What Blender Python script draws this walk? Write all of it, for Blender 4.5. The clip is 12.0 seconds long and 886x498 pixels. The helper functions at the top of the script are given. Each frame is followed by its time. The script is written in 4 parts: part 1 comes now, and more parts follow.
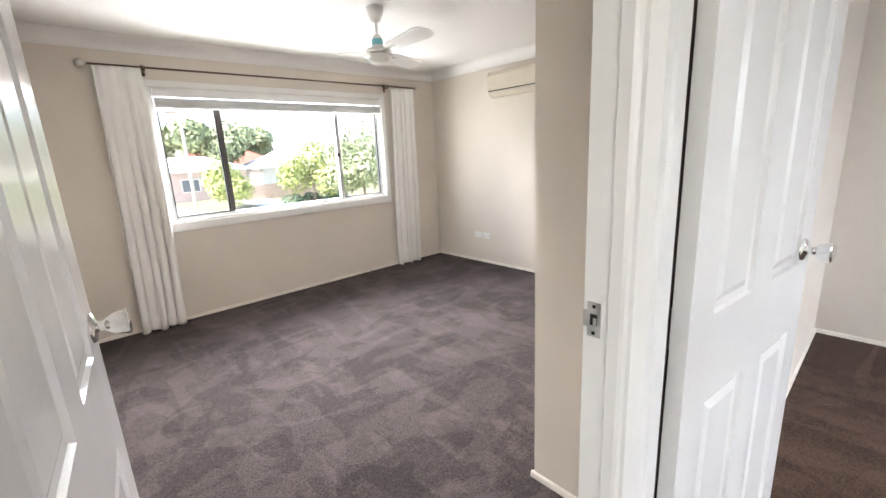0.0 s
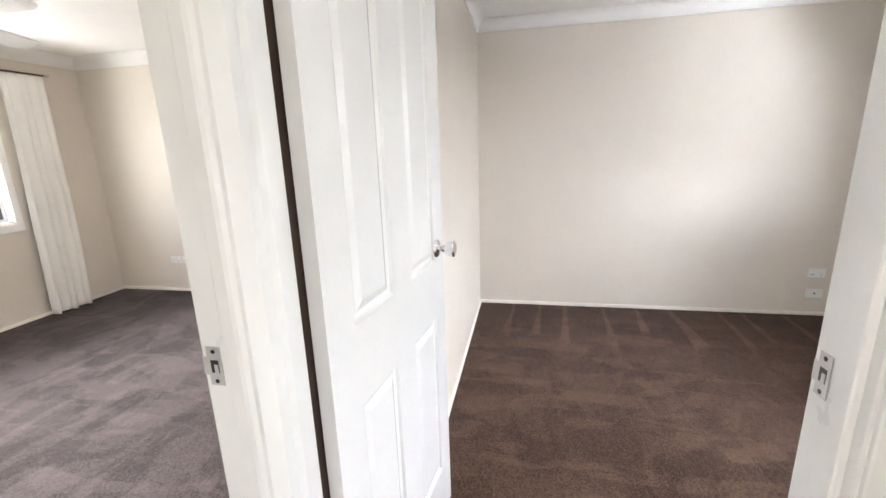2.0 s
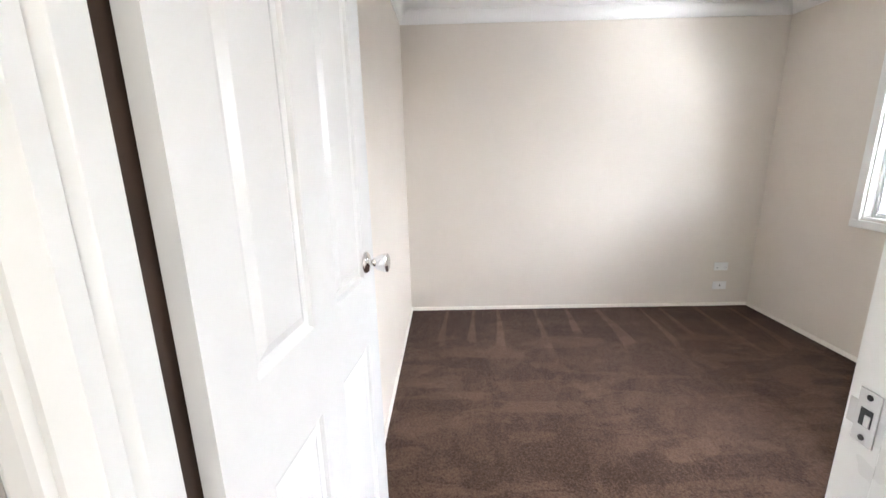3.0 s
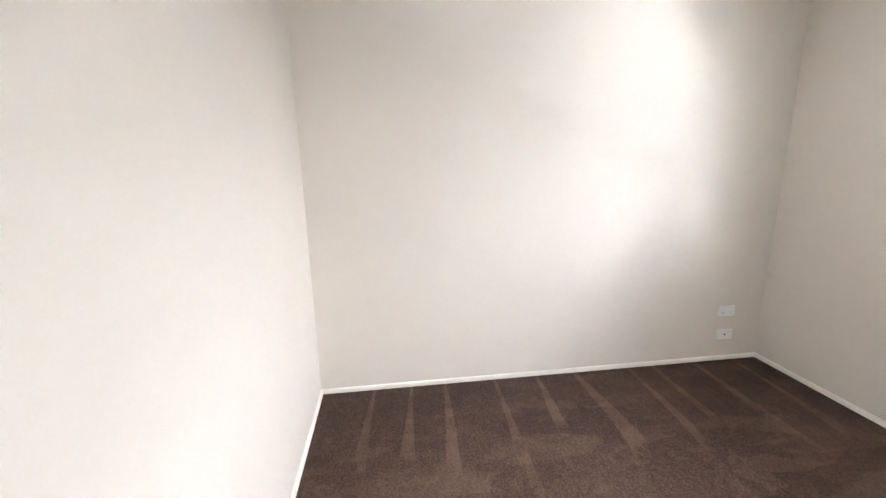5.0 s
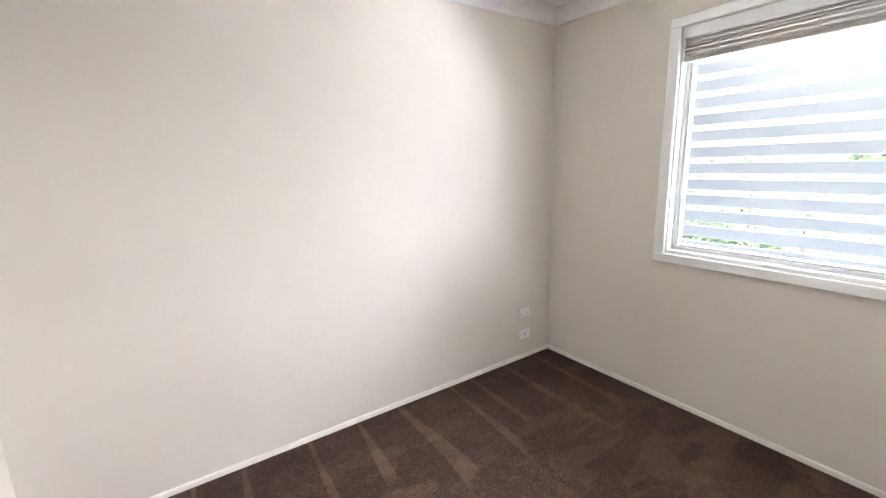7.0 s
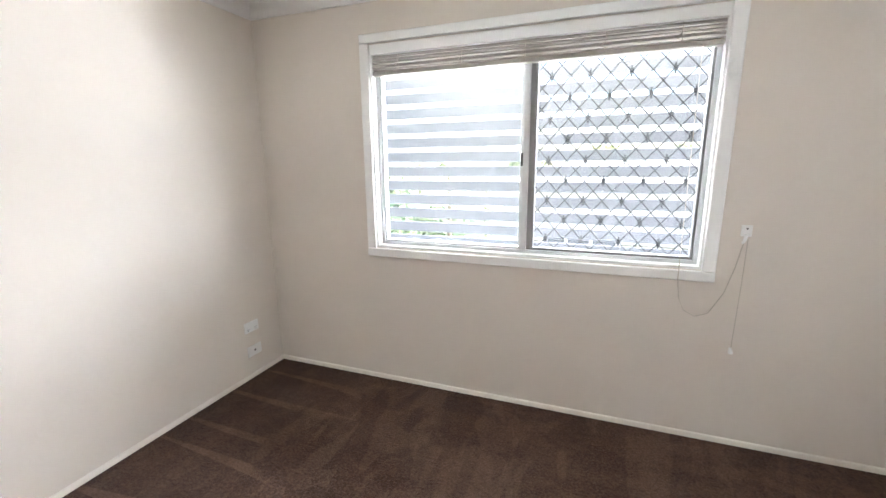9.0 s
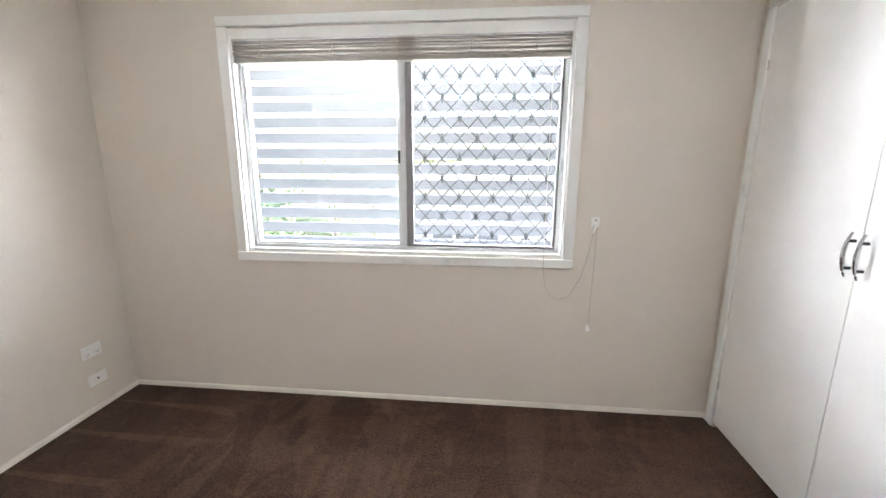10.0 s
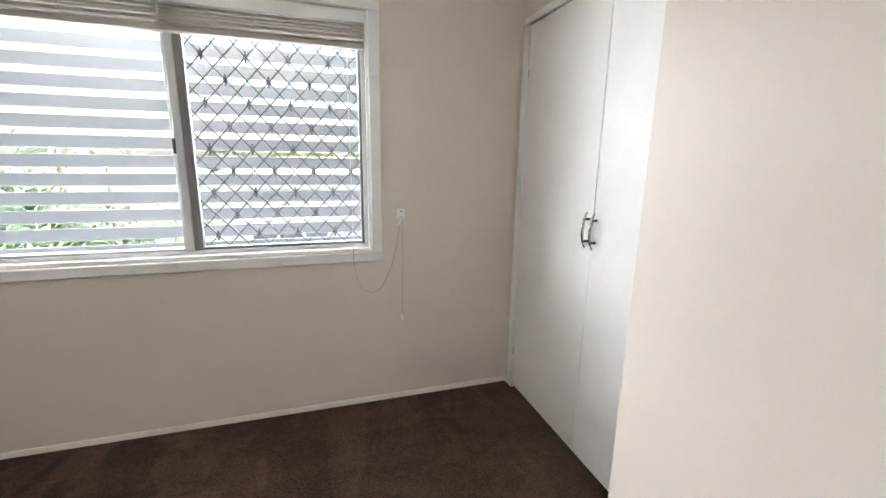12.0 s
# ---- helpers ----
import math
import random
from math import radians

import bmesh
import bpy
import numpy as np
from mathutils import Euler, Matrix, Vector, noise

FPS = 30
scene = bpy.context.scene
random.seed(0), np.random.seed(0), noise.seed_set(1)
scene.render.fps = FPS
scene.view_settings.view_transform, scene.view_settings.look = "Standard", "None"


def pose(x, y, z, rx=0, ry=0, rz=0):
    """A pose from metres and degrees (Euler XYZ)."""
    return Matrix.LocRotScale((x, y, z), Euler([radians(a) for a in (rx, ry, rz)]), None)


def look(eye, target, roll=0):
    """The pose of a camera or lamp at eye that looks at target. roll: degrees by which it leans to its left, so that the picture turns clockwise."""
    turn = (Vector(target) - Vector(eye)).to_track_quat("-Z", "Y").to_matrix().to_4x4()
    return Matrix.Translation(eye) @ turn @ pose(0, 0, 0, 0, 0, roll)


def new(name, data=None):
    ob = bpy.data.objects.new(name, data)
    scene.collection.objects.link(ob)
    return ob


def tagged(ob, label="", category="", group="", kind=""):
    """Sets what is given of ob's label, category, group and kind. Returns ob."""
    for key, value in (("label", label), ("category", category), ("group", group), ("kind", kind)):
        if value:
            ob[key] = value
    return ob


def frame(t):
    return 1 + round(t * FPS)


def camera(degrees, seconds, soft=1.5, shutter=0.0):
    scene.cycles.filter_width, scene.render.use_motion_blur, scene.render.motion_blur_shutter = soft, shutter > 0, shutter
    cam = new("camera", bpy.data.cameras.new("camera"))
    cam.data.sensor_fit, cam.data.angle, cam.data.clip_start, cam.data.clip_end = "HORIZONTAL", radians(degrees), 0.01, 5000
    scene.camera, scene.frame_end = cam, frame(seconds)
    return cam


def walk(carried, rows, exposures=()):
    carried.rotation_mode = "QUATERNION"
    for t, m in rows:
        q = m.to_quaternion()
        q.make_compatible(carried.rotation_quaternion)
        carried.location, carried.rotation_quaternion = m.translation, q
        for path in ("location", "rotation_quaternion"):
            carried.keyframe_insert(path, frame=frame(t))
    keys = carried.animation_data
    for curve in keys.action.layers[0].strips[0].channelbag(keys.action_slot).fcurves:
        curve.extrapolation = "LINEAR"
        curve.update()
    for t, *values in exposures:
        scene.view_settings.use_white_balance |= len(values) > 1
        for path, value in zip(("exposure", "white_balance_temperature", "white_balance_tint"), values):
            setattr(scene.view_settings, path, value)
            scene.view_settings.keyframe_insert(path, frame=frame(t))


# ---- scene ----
cam = camera(94.1, 12.0)
PATH = [
    (0, (-3.816, -0.257, 1.401), (-2.512, 1.188, 0.942), -2.9),
    (0.5, (-3.788, -0.307, 1.405), (-2.265, 0.906, 0.946), -2.6),
    (1, (-3.756, -0.353, 1.411), (-2.046, 0.577, 0.954), -2.3),
    (1.5, (-3.717, -0.394, 1.417), (-1.879, 0.246, 0.954), -2.1),
    (2, (-3.658, -0.397, 1.413), (-1.753, -0.012, 0.942), -1.9),
    (2.5, (-3.581, -0.345, 1.409), (-1.645, -0.171, 0.937), -1.5),
    (3, (-3.455, -0.341, 1.393), (-1.511, -0.313, 0.923), -1.3),
    (3.2, (-3.357, -0.357, 1.393), (-1.414, -0.374, 0.919), -1.3),
    (4.8, (-2.45, -0.444, 1.407), (-0.513, -0.67, 0.959), -1.1),
    (5, (-2.357, -0.461, 1.408), (-0.422, -0.712, 0.969), -1.0),
    (5.5, (-2.194, -0.507, 1.409), (-0.277, -0.881, 0.979), -0.8),
    (6, (-2.109, -0.553, 1.414), (-0.236, -1.133, 1.017), -1.3),
    (6.5, (-2.051, -0.581, 1.423), (-0.279, -1.419, 1.028), -1.7),
    (7, (-2.041, -0.597, 1.436), (-0.423, -1.701, 1.031), -1.5),
    (7.5, (-2.053, -0.626, 1.457), (-0.63, -1.968, 1.04), -1.6),
    (9.5, (-2.171, -0.714, 1.427), (-1.737, -2.622, 1.013), -0.1),
    (10, (-2.202, -0.726, 1.422), (-2.012, -2.672, 1.002), 0.2),
    (10.5, (-2.239, -0.746, 1.411), (-2.294, -2.7, 0.988), 0.4),
    (11, (-2.26, -0.756, 1.412), (-2.552, -2.687, 0.98), 0.6),
    (11.5, (-2.302, -0.76, 1.401), (-2.775, -2.656, 0.973), 0.7),
    (12, (-2.34, -0.748, 1.4), (-2.929, -2.611, 0.974), 0.9),
]
EXPOSURES = [(0.0, 2.55, 6400, 10), (1.0, 2.6, 6600, 10), (2.0, 2.75, 6480, 10), (3.2, 2.85, 6450, 10), (5.5, 3.0, 6420, 10), (6.5, 2.93, 6420, 10), (7.5, 2.85, 6450, 10),
             (9.5, 2.85, 6500, 10), (10.5, 2.78, 6580, 10), (11.5, 2.53, 6660, 10), (12.0, 2.4, 6700, 10)]
walk(cam, [(t, look(eye, aim, roll)) for t, eye, aim, roll in PATH], exposures=EXPOSURES)

# ---- world and sun ----
world = bpy.data.worlds.new("sky")
scene.world = world
world.use_nodes = True
wn = world.node_tree.nodes
sky = wn.new("ShaderNodeTexSky")
sky.sky_type = "NISHITA"
sky.sun_disc = False
sky.sun_elevation = radians(48)
sky.sun_rotation = radians(-90)
sky.dust_density = 2.5
wn["Background"].inputs[1].default_value = 0.15
world.node_tree.links.new(sky.outputs[0], wn["Background"].inputs[0])

sun_data = bpy.data.lights.new("sun", "SUN")
sun_data.energy, sun_data.angle, sun_data.color = 5.0, radians(0.5), (1.0, 0.94, 0.85)
sun = new("sun", sun_data)
sun.matrix_world = look((-20, 0, 22.2), (0, 0, 0))


def fill_lamp(name, eye, aim, w, h, watts, colour):
    """An added broad soft lamp, mostly standing in for bright sky outside a window."""
    d = bpy.data.lights.new(name, "AREA")
    d.shape, d.size, d.size_y, d.energy, d.color = "RECTANGLE", w, h, watts, colour
    ob = new(name, d)
    ob.matrix_world = look(eye, aim)


fill_lamp("window_sky_1", (-0.8, 6.5, 2.9), (-2.4, 3.0, 1.2), 7.0, 1.4, 520, (1.0, 0.965, 0.965))
fill_lamp("window_sky_2", (-5.9, 6.6, 1.5), (-0.6, 3.0, 1.3), 4.5, 3.0, 62, (1.0, 0.975, 0.98))
# unseen panel to the west, added for the bright patch on the east wall
fill_lamp("side_fill_west", (-4.6, -5.5, 1.5), (0.0, -1.2, 1.5), 3.0, 1.5, 165, (0.885, 0.92, 1.0))
# unseen hall fill, added to brighten the door frames; no sky behind it
fill_lamp("hall_fill", (-4.55, -0.96, 1.50), (-3.5, 0.0, 1.25), 0.9, 1.3, 1.9, (1.0, 0.98, 0.97))
# unseen, below the sill; added as ground glow for the first ceiling
fill_lamp("ground_fill_1", (-2.0, 5.3, 0.1), (-2.0, 3.2, 2.2), 5.0, 1.2, 68, (1.0, 0.97, 0.99))
fill_lamp("window_sky_6", (-1.74, -7.0, 4.1), (-1.74, -2.6, 1.5), 6.5, 1.8, 800, (0.885, 0.92, 1.0))
# unseen panel to the east, added to brighten the robe
fill_lamp("side_fill_east", (1.9, -5.35, 1.75), (-3.4, -1.6, 1.4), 2.4, 1.7, 305, (0.885, 0.92, 1.0))
# added up-light under the second sill, in place of bounce off the ground
fill_lamp("ground_fill_2", (-1.74, -5.1, -0.5), (-1.74, -2.9, 1.4), 5.0, 1.3, 470, (0.885, 0.92, 1.0))
fill_lamp("window_sky_9", (-1.74, -14.0, 3.6), (-1.74, -2.9, 3.0), 16.0, 3.6, 2000, (0.885, 0.92, 1.0))


# ---- materials ----
def nodes_of(name):
    m = bpy.data.materials.new(name)
    m.use_nodes = True
    return m, m.node_tree.nodes, m.node_tree.links, m.node_tree.nodes["Principled BSDF"]


def coords(nd, lk, scale=(1, 1, 1), rot=0.0):
    tc, mp = nd.new("ShaderNodeTexCoord"), nd.new("ShaderNodeMapping")
    mp.inputs["Scale"].default_value = scale
    mp.inputs["Rotation"].default_value = (0, 0, rot)
    lk.new(tc.outputs["Object"], mp.inputs["Vector"])
    return mp.outputs[0]


def noise_tex(nd, lk, vec, scale, detail=3.0, rough=0.55, distort=0.0):
    n = nd.new("ShaderNodeTexNoise")
    n.inputs["Scale"].default_value, n.inputs["Detail"].default_value = scale, detail
    n.inputs["Roughness"].default_value, n.inputs["Distortion"].default_value = rough, distort
    lk.new(vec, n.inputs["Vector"])
    return n.outputs[0]


def ramp(nd, lk, fac, stops):
    r = nd.new("ShaderNodeValToRGB")
    el = r.color_ramp.elements
    while len(el) < len(stops):
        el.new(0.5)
    for e, (p, c) in zip(el, stops):
        e.position, e.color = p, (*c, 1) if len(c) == 3 else c
    lk.new(fac, r.inputs[0])
    return r.outputs[0]


def bump(nd, lk, height, bsdf, strength, distance, chain=None):
    b = nd.new("ShaderNodeBump")
    b.inputs["Strength"].default_value, b.inputs["Distance"].default_value = strength, distance
    lk.new(height, b.inputs["Height"])
    if chain:
        lk.new(chain, b.inputs["Normal"])
    lk.new(b.outputs[0], bsdf.inputs["Normal"])
    return b.outputs[0]


def plain(name, colour, rough=0.5, metal=0.0, vary=0.06, scale=6.0, grain=180.0, relief=0.0004, gloss_vary=0.08):
    """Painted, moulded or metal surface: soft stains, fine grain and a little uneven gloss."""
    m, nd, lk, b = nodes_of(name)
    vec = coords(nd, lk)
    big = noise_tex(nd, lk, vec, scale, 4)
    lo = tuple(max(0, c * (1 - vary)) for c in colour)
    hi = tuple(min(1, c * (1 + vary)) for c in colour)
    lk.new(ramp(nd, lk, big, [(0.3, lo), (0.7, hi)]), b.inputs["Base Color"])
    fine = noise_tex(nd, lk, vec, grain, 2)
    mr = nd.new("ShaderNodeMapRange")
    mr.inputs[3].default_value, mr.inputs[4].default_value = max(0.02, rough - gloss_vary), min(1, rough + gloss_vary)
    lk.new(big, mr.inputs[0])
    lk.new(mr.outputs[0], b.inputs["Roughness"])
    b.inputs["Metallic"].default_value = metal
    if relief:
        bump(nd, lk, fine, b, 0.5, relief)
    return m


def wall_paint(name, colour):
    """Rolled acrylic wall paint: orange-peel stipple, faint patchiness and scuffs."""
    m, nd, lk, b = nodes_of(name)
    vec = coords(nd, lk)
    big = noise_tex(nd, lk, vec, 1.3, 5, 0.6)
    base = ramp(nd, lk, big, [(0.3, tuple(c * 0.965 for c in colour)), (0.7, tuple(min(1, c * 1.02) for c in colour))])
    scuff = noise_tex(nd, lk, coords(nd, lk, (3, 3, 9)), 4.0, 6, 0.7)
    mx = nd.new("ShaderNodeMix")
    mx.data_type = "RGBA"
    lk.new(ramp(nd, lk, scuff, [(0.66, (0, 0, 0)), (0.8, (0.09, 0.09, 0.09))]), mx.inputs[0])
    lk.new(base, mx.inputs[6])
    mx.inputs[7].default_value = (colour[0] * 0.8, colour[1] * 0.78, colour[2] * 0.74, 1)
    lk.new(mx.outputs[2], b.inputs["Base Color"])
    b.inputs["Roughness"].default_value = 0.5
    b.inputs["Specular IOR Level"].default_value = 0.4
    first = bump(nd, lk, noise_tex(nd, lk, vec, 190, 3), b, 0.35, 0.0006)
    bump(nd, lk, noise_tex(nd, lk, vec, 5, 2), b, 0.15, 0.003, first)
    return m


def carpet_mat(name, dark, light, stripes):
    """Cut-pile carpet: tufts, brushed vacuum strokes and, by the far wall, rows of narrow wedge strokes."""
    m, nd, lk, b = nodes_of(name)
    vec = coords(nd, lk)
    warp = coords(nd, lk, (0.8, 1.5, 1), 0.55)
    s1 = noise_tex(nd, lk, warp, 2.4, 2.0, 0.45, 1.1)
    s2 = noise_tex(nd, lk, coords(nd, lk, (2.6, 0.8, 1), 0.3), 2.2, 2.0, 0.5, 0.9)
    vor = nd.new("ShaderNodeTexVoronoi")
    vor.inputs["Scale"].default_value = 2.1
    dis = nd.new("ShaderNodeVectorMath")
    dis.operation = "MULTIPLY_ADD"
    nz = nd.new("ShaderNodeTexNoise")
    nz.inputs["Scale"].default_value, nz.inputs["Detail"].default_value = 2.6, 2
    lk.new(vec, nz.inputs["Vector"])
    lk.new(nz.outputs[1], dis.inputs[0])
    dis.inputs[1].default_value = (0.9, 0.9, 0)
    lk.new(coords(nd, lk, (1.7, 0.75, 1), 0.75), dis.inputs[2])
    lk.new(dis.outputs[0], vor.inputs["Vector"])
    sep = nd.new("ShaderNodeSeparateColor")
    lk.new(vor.outputs["Color"], sep.inputs[0])

    def math_node(op, a, c, clamp=False):
        n = nd.new("ShaderNodeMath")
        n.operation, n.use_clamp = op, clamp
        for i, v in enumerate((a, c)):
            if isinstance(v, (int, float)):
                n.inputs[i].default_value = v
            else:
                lk.new(v, n.inputs[i])
        return n.outputs[0]

    e1 = ramp(nd, lk, s1, [(0.47, (0, 0, 0)), (0.53, (1, 1, 1))])
    e2 = ramp(nd, lk, s2, [(0.53, (0, 0, 0)), (0.58, (1, 1, 1))])
    f = math_node("ADD", math_node("MULTIPLY", e1, 0.13 if stripes else 0.24), 0.16 if stripes else 0.12)
    f = math_node("ADD", f, math_node("MULTIPLY", e2, 0.20))
    f = math_node("ADD", f, math_node("MULTIPLY", sep.outputs[0], 0.26))
    if stripes:
        # narrow wedge strokes that run out from the wall at x = 0
        xyz = nd.new("ShaderNodeSeparateXYZ")
        lk.new(vec, xyz.inputs[0])
        wob = math_node("MULTIPLY", noise_tex(nd, lk, coords(nd, lk, (0.12, 1, 1)), 1.7, 2), 0.55)
        ph = math_node("FRACT", math_node("MULTIPLY", math_node("ADD", xyz.outputs[1], wob), 3.6), 0)
        lim = math_node("ADD", math_node("MULTIPLY", xyz.outputs[0], -0.30), 0.08)
        line = math_node("LESS_THAN", ph, lim)
        near = ramp(nd, lk, math_node("ADD", math_node("MULTIPLY", xyz.outputs[0], 1.0), math_node("MULTIPLY", s1, 1.5)),
                    [(0.0, (0, 0, 0)), (0.22, (1, 1, 1))])
        stroke = math_node("MULTIPLY", line, near)
        f = math_node("ADD", math_node("MULTIPLY", f, math_node("SUBTRACT", 1.0, math_node("MULTIPLY", near, 0.45))), math_node("MULTIPLY", stroke, math_node("MULTIPLY", s2, 0.75)))
    tuft = noise_tex(nd, lk, vec, 85, 4, 0.8)
    mott = noise_tex(nd, lk, vec, 26, 3, 0.7)
    f = math_node("ADD", f, math_node("MULTIPLY", math_node("SUBTRACT", mott, 0.5), 0.7))
    f = math_node("ADD", f, math_node("MULTIPLY", math_node("SUBTRACT", tuft, 0.5), 2.4), True)
    lk.new(ramp(nd, lk, f, [(0.05, dark), (0.95, light)]), b.inputs["Base Color"])
    b.inputs["Roughness"].default_value = 0.95
    b.inputs["Specular IOR Level"].default_value = 0.15
    b.inputs["Sheen Weight"].default_value = 0.06
    b.inputs["Sheen Roughness"].default_value = 0.45
    bump(nd, lk, tuft, b, 0.9, 0.006)
    return m


def glass_mat(name):
    """Thin clear window glass: lets light straight through with a weak mirror gloss."""
    m, nd, lk, b = nodes_of(name)
    tr, gl, mx = nd.new("ShaderNodeBsdfTransparent"), nd.new("ShaderNodeBsdfGlossy"), nd.new("ShaderNodeMixShader")
    tr.inputs[0].default_value = (0.97, 0.98, 0.98, 1)
    gl.inputs["Roughness"].default_value = 0.0
    mx.inputs[0].default_value = 0.05
    lk.new(tr.outputs[0], mx.inputs[1])
    lk.new(gl.outputs[0], mx.inputs[2])
    lk.new(mx.outputs[0], nd["Material Output"].inputs[0])
    return m


def leaf_mat(name, dark, light):
    m, nd, lk, b = nodes_of(name)
    geo = nd.new("ShaderNodeNewGeometry")
    lk.new(ramp(nd, lk, geo.outputs["Random Per Island"], [(0.0, dark), (0.7, light), (1.0, tuple(min(1, c * 1.3) for c in light))]), b.inputs["Base Color"])
    b.inputs["Roughness"].default_value = 0.55
    return m


def cloth_mat(name, colour):
    m, nd, lk, b = nodes_of(name)
    vec = coords(nd, lk)
    n = noise_tex(nd, lk, vec, 2.5, 4)
    lk.new(ramp(nd, lk, n, [(0.3, tuple(c * 0.95 for c in colour)), (0.7, colour)]), b.inputs["Base Color"])
    b.inputs["Roughness"].default_value = 0.9
    b.inputs["Sheen Weight"].default_value = 0.2
    wv = nd.new("ShaderNodeTexWave")
    wv.bands_direction = "Z"
    wv.inputs["Scale"].default_value, wv.inputs["Distortion"].default_value = 260, 1.0
    lk.new(vec, wv.inputs["Vector"])
    first = bump(nd, lk, wv.outputs[1], b, 0.25, 0.0006)
    bump(nd, lk, noise_tex(nd, lk, vec, 14, 3), b, 0.3, 0.004, first)
    return m


M_WALL = wall_paint("cream_wall_paint", (0.71, 0.652, 0.58))
M_CEIL = wall_paint("ceiling_white", (0.82, 0.81, 0.79))
M_TRIM = plain("white_gloss_enamel", (0.82, 0.82, 0.80), 0.28, vary=0.02, gloss_vary=0.02, relief=0.0002, grain=60)
M_SKIRT = plain("cream_skirting_enamel", (0.80, 0.76, 0.69), 0.35, grain=60)
M_DOOR = plain("white_door_enamel", (0.83, 0.83, 0.82), 0.22, vary=0.02, gloss_vary=0.02, grain=70, relief=0.0003)
M_ROBE = plain("white_robe_enamel", (0.82, 0.81, 0.79), 0.33, vary=0.025, gloss_vary=0.03, grain=90, relief=0.0003)
# near-black brown that holds the shade of the door gaps
M_GAP = plain("dark_gap_shade", (0.045, 0.025, 0.016), 0.8, vary=0.25)
M_CARPET1 = carpet_mat("grey_brown_carpet", (0.032, 0.0240, 0.0235), (0.112, 0.091, 0.090), False)
M_CARPET2 = carpet_mat("brown_carpet", (0.039, 0.0188, 0.0122), (0.131, 0.0795, 0.0545), True)
M_ALU = plain("silver_aluminium", (0.62, 0.63, 0.64), 0.38, 0.7, grain=300, relief=0.0002)
M_DARKALU = plain("bronze_aluminium", (0.10, 0.095, 0.09), 0.45, 0.5)
M_GREYALU = plain("weathered_grey_aluminium", (0.26, 0.26, 0.26), 0.45, 0.4)
M_SEAL = plain("black_rubber_seal", (0.02, 0.02, 0.02), 0.7)
M_GLASS = glass_mat("window_glass")
M_CHROME = plain("chrome", (0.82, 0.81, 0.79), 0.08, 1.0, vary=0.02, relief=0, gloss_vary=0.03)
# chrome again, with dark reflections put into its base colour
M_HANDLE = plain("chrome_dark_reflections", (0.42, 0.42, 0.43), 0.1, 1.0, vary=0.02, relief=0, gloss_vary=0.03)
M_SATIN = plain("satin_steel", (0.55, 0.54, 0.52), 0.35, 1.0, vary=0.08)
M_BLACK = plain("black_plastic", (0.012, 0.012, 0.012), 0.4)
M_PLAST = plain("white_plastic", (0.83, 0.83, 0.81), 0.35, vary=0.02, relief=0)
M_CREAMP = plain("aged_cream_plastic", (0.62, 0.555, 0.45), 0.4, vary=0.03, relief=0)
M_BLUE = plain("pale_blue_plastic", (0.18, 0.50, 0.56), 0.4, vary=0.05)
M_CURTAIN = cloth_mat("white_curtain_cloth", (0.86, 0.85, 0.82))
M_BLIND1 = plain("white_blind", (0.80, 0.80, 0.79), 0.5, vary=0.03)
M_BLIND2 = plain("limewashed_blind_slat", (0.41, 0.38, 0.34), 0.55, vary=0.14, scale=3, grain=90)
M_CORD = plain("beige_cord", (0.50, 0.46, 0.39), 0.8)
M_BRONZE = plain("dark_bronze_rod", (0.11, 0.075, 0.05), 0.4, 0.7)
M_SLAT = plain("pale_grey_outdoor_slat", (0.22, 0.231, 0.248), 0.55, vary=0.04)
M_GRILLE = plain("grey_screen_wire", (0.055, 0.057, 0.063), 0.5, 0.0)
M_GRASS = plain("lawn", (0.125, 0.125, 0.065), 0.9, vary=0.3, scale=0.6, grain=30, relief=0.01)
M_CONC = plain("pale_concrete", (0.45, 0.43, 0.40), 0.85, vary=0.12, scale=1.2, grain=40)
M_ROAD = plain("grey_asphalt", (0.06, 0.06, 0.062), 0.9, vary=0.2, scale=2, grain=80, relief=0.003)
M_BARK = plain("bark", (0.16, 0.12, 0.09), 0.9, vary=0.3, scale=8, grain=40, relief=0.01)
M_PAVE = plain("grey_yard_paving", (0.20, 0.20, 0.19), 0.9, vary=0.2, scale=1.5, grain=40)
M_ROOFRED = plain("red_roof_tile", (0.32, 0.085, 0.06), 0.75, vary=0.2, scale=2, grain=12, relief=0.01)
M_ROOFGREY = plain("pale_metal_roof", (0.62, 0.63, 0.64), 0.5, vary=0.06, scale=1)
M_BRICK = plain("pinkish_render", (0.52, 0.39, 0.35), 0.85, vary=0.12, scale=2, grain=20, relief=0.004)
# dark on purpose: soaks up lamp light on the unseen outer face
M_OUTER = plain("bounce_cut_charcoal", (0.085, 0.085, 0.09), 0.9, vary=0.2, scale=3, grain=25, relief=0.004)
M_RENDER = plain("pale_render", (0.62, 0.59, 0.54), 0.85, vary=0.06, scale=1, grain=30)
M_FENCE = plain("brown_fence_timber", (0.38, 0.28, 0.22), 0.85, vary=0.2, scale=3)
M_WINDARK = plain("dark_window_pane", (0.14, 0.15, 0.17), 0.12, vary=0.1)
M_CARBLUE = plain("dark_blue_car_paint", (0.06, 0.09, 0.16), 0.2, 0.3)
M_LEAF_Y = leaf_mat("yellow_green_leaves", (0.14, 0.18, 0.05), (0.32, 0.36, 0.11))
M_LEAF_G = leaf_mat("green_leaves", (0.09, 0.115, 0.06), (0.23, 0.26, 0.14))
M_LEAF_D = leaf_mat("dark_green_leaves", (0.02, 0.045, 0.025), (0.07, 0.13, 0.07))
M_LEAF_P = leaf_mat("palm_leaves", (0.03, 0.06, 0.02), (0.13, 0.18, 0.07))


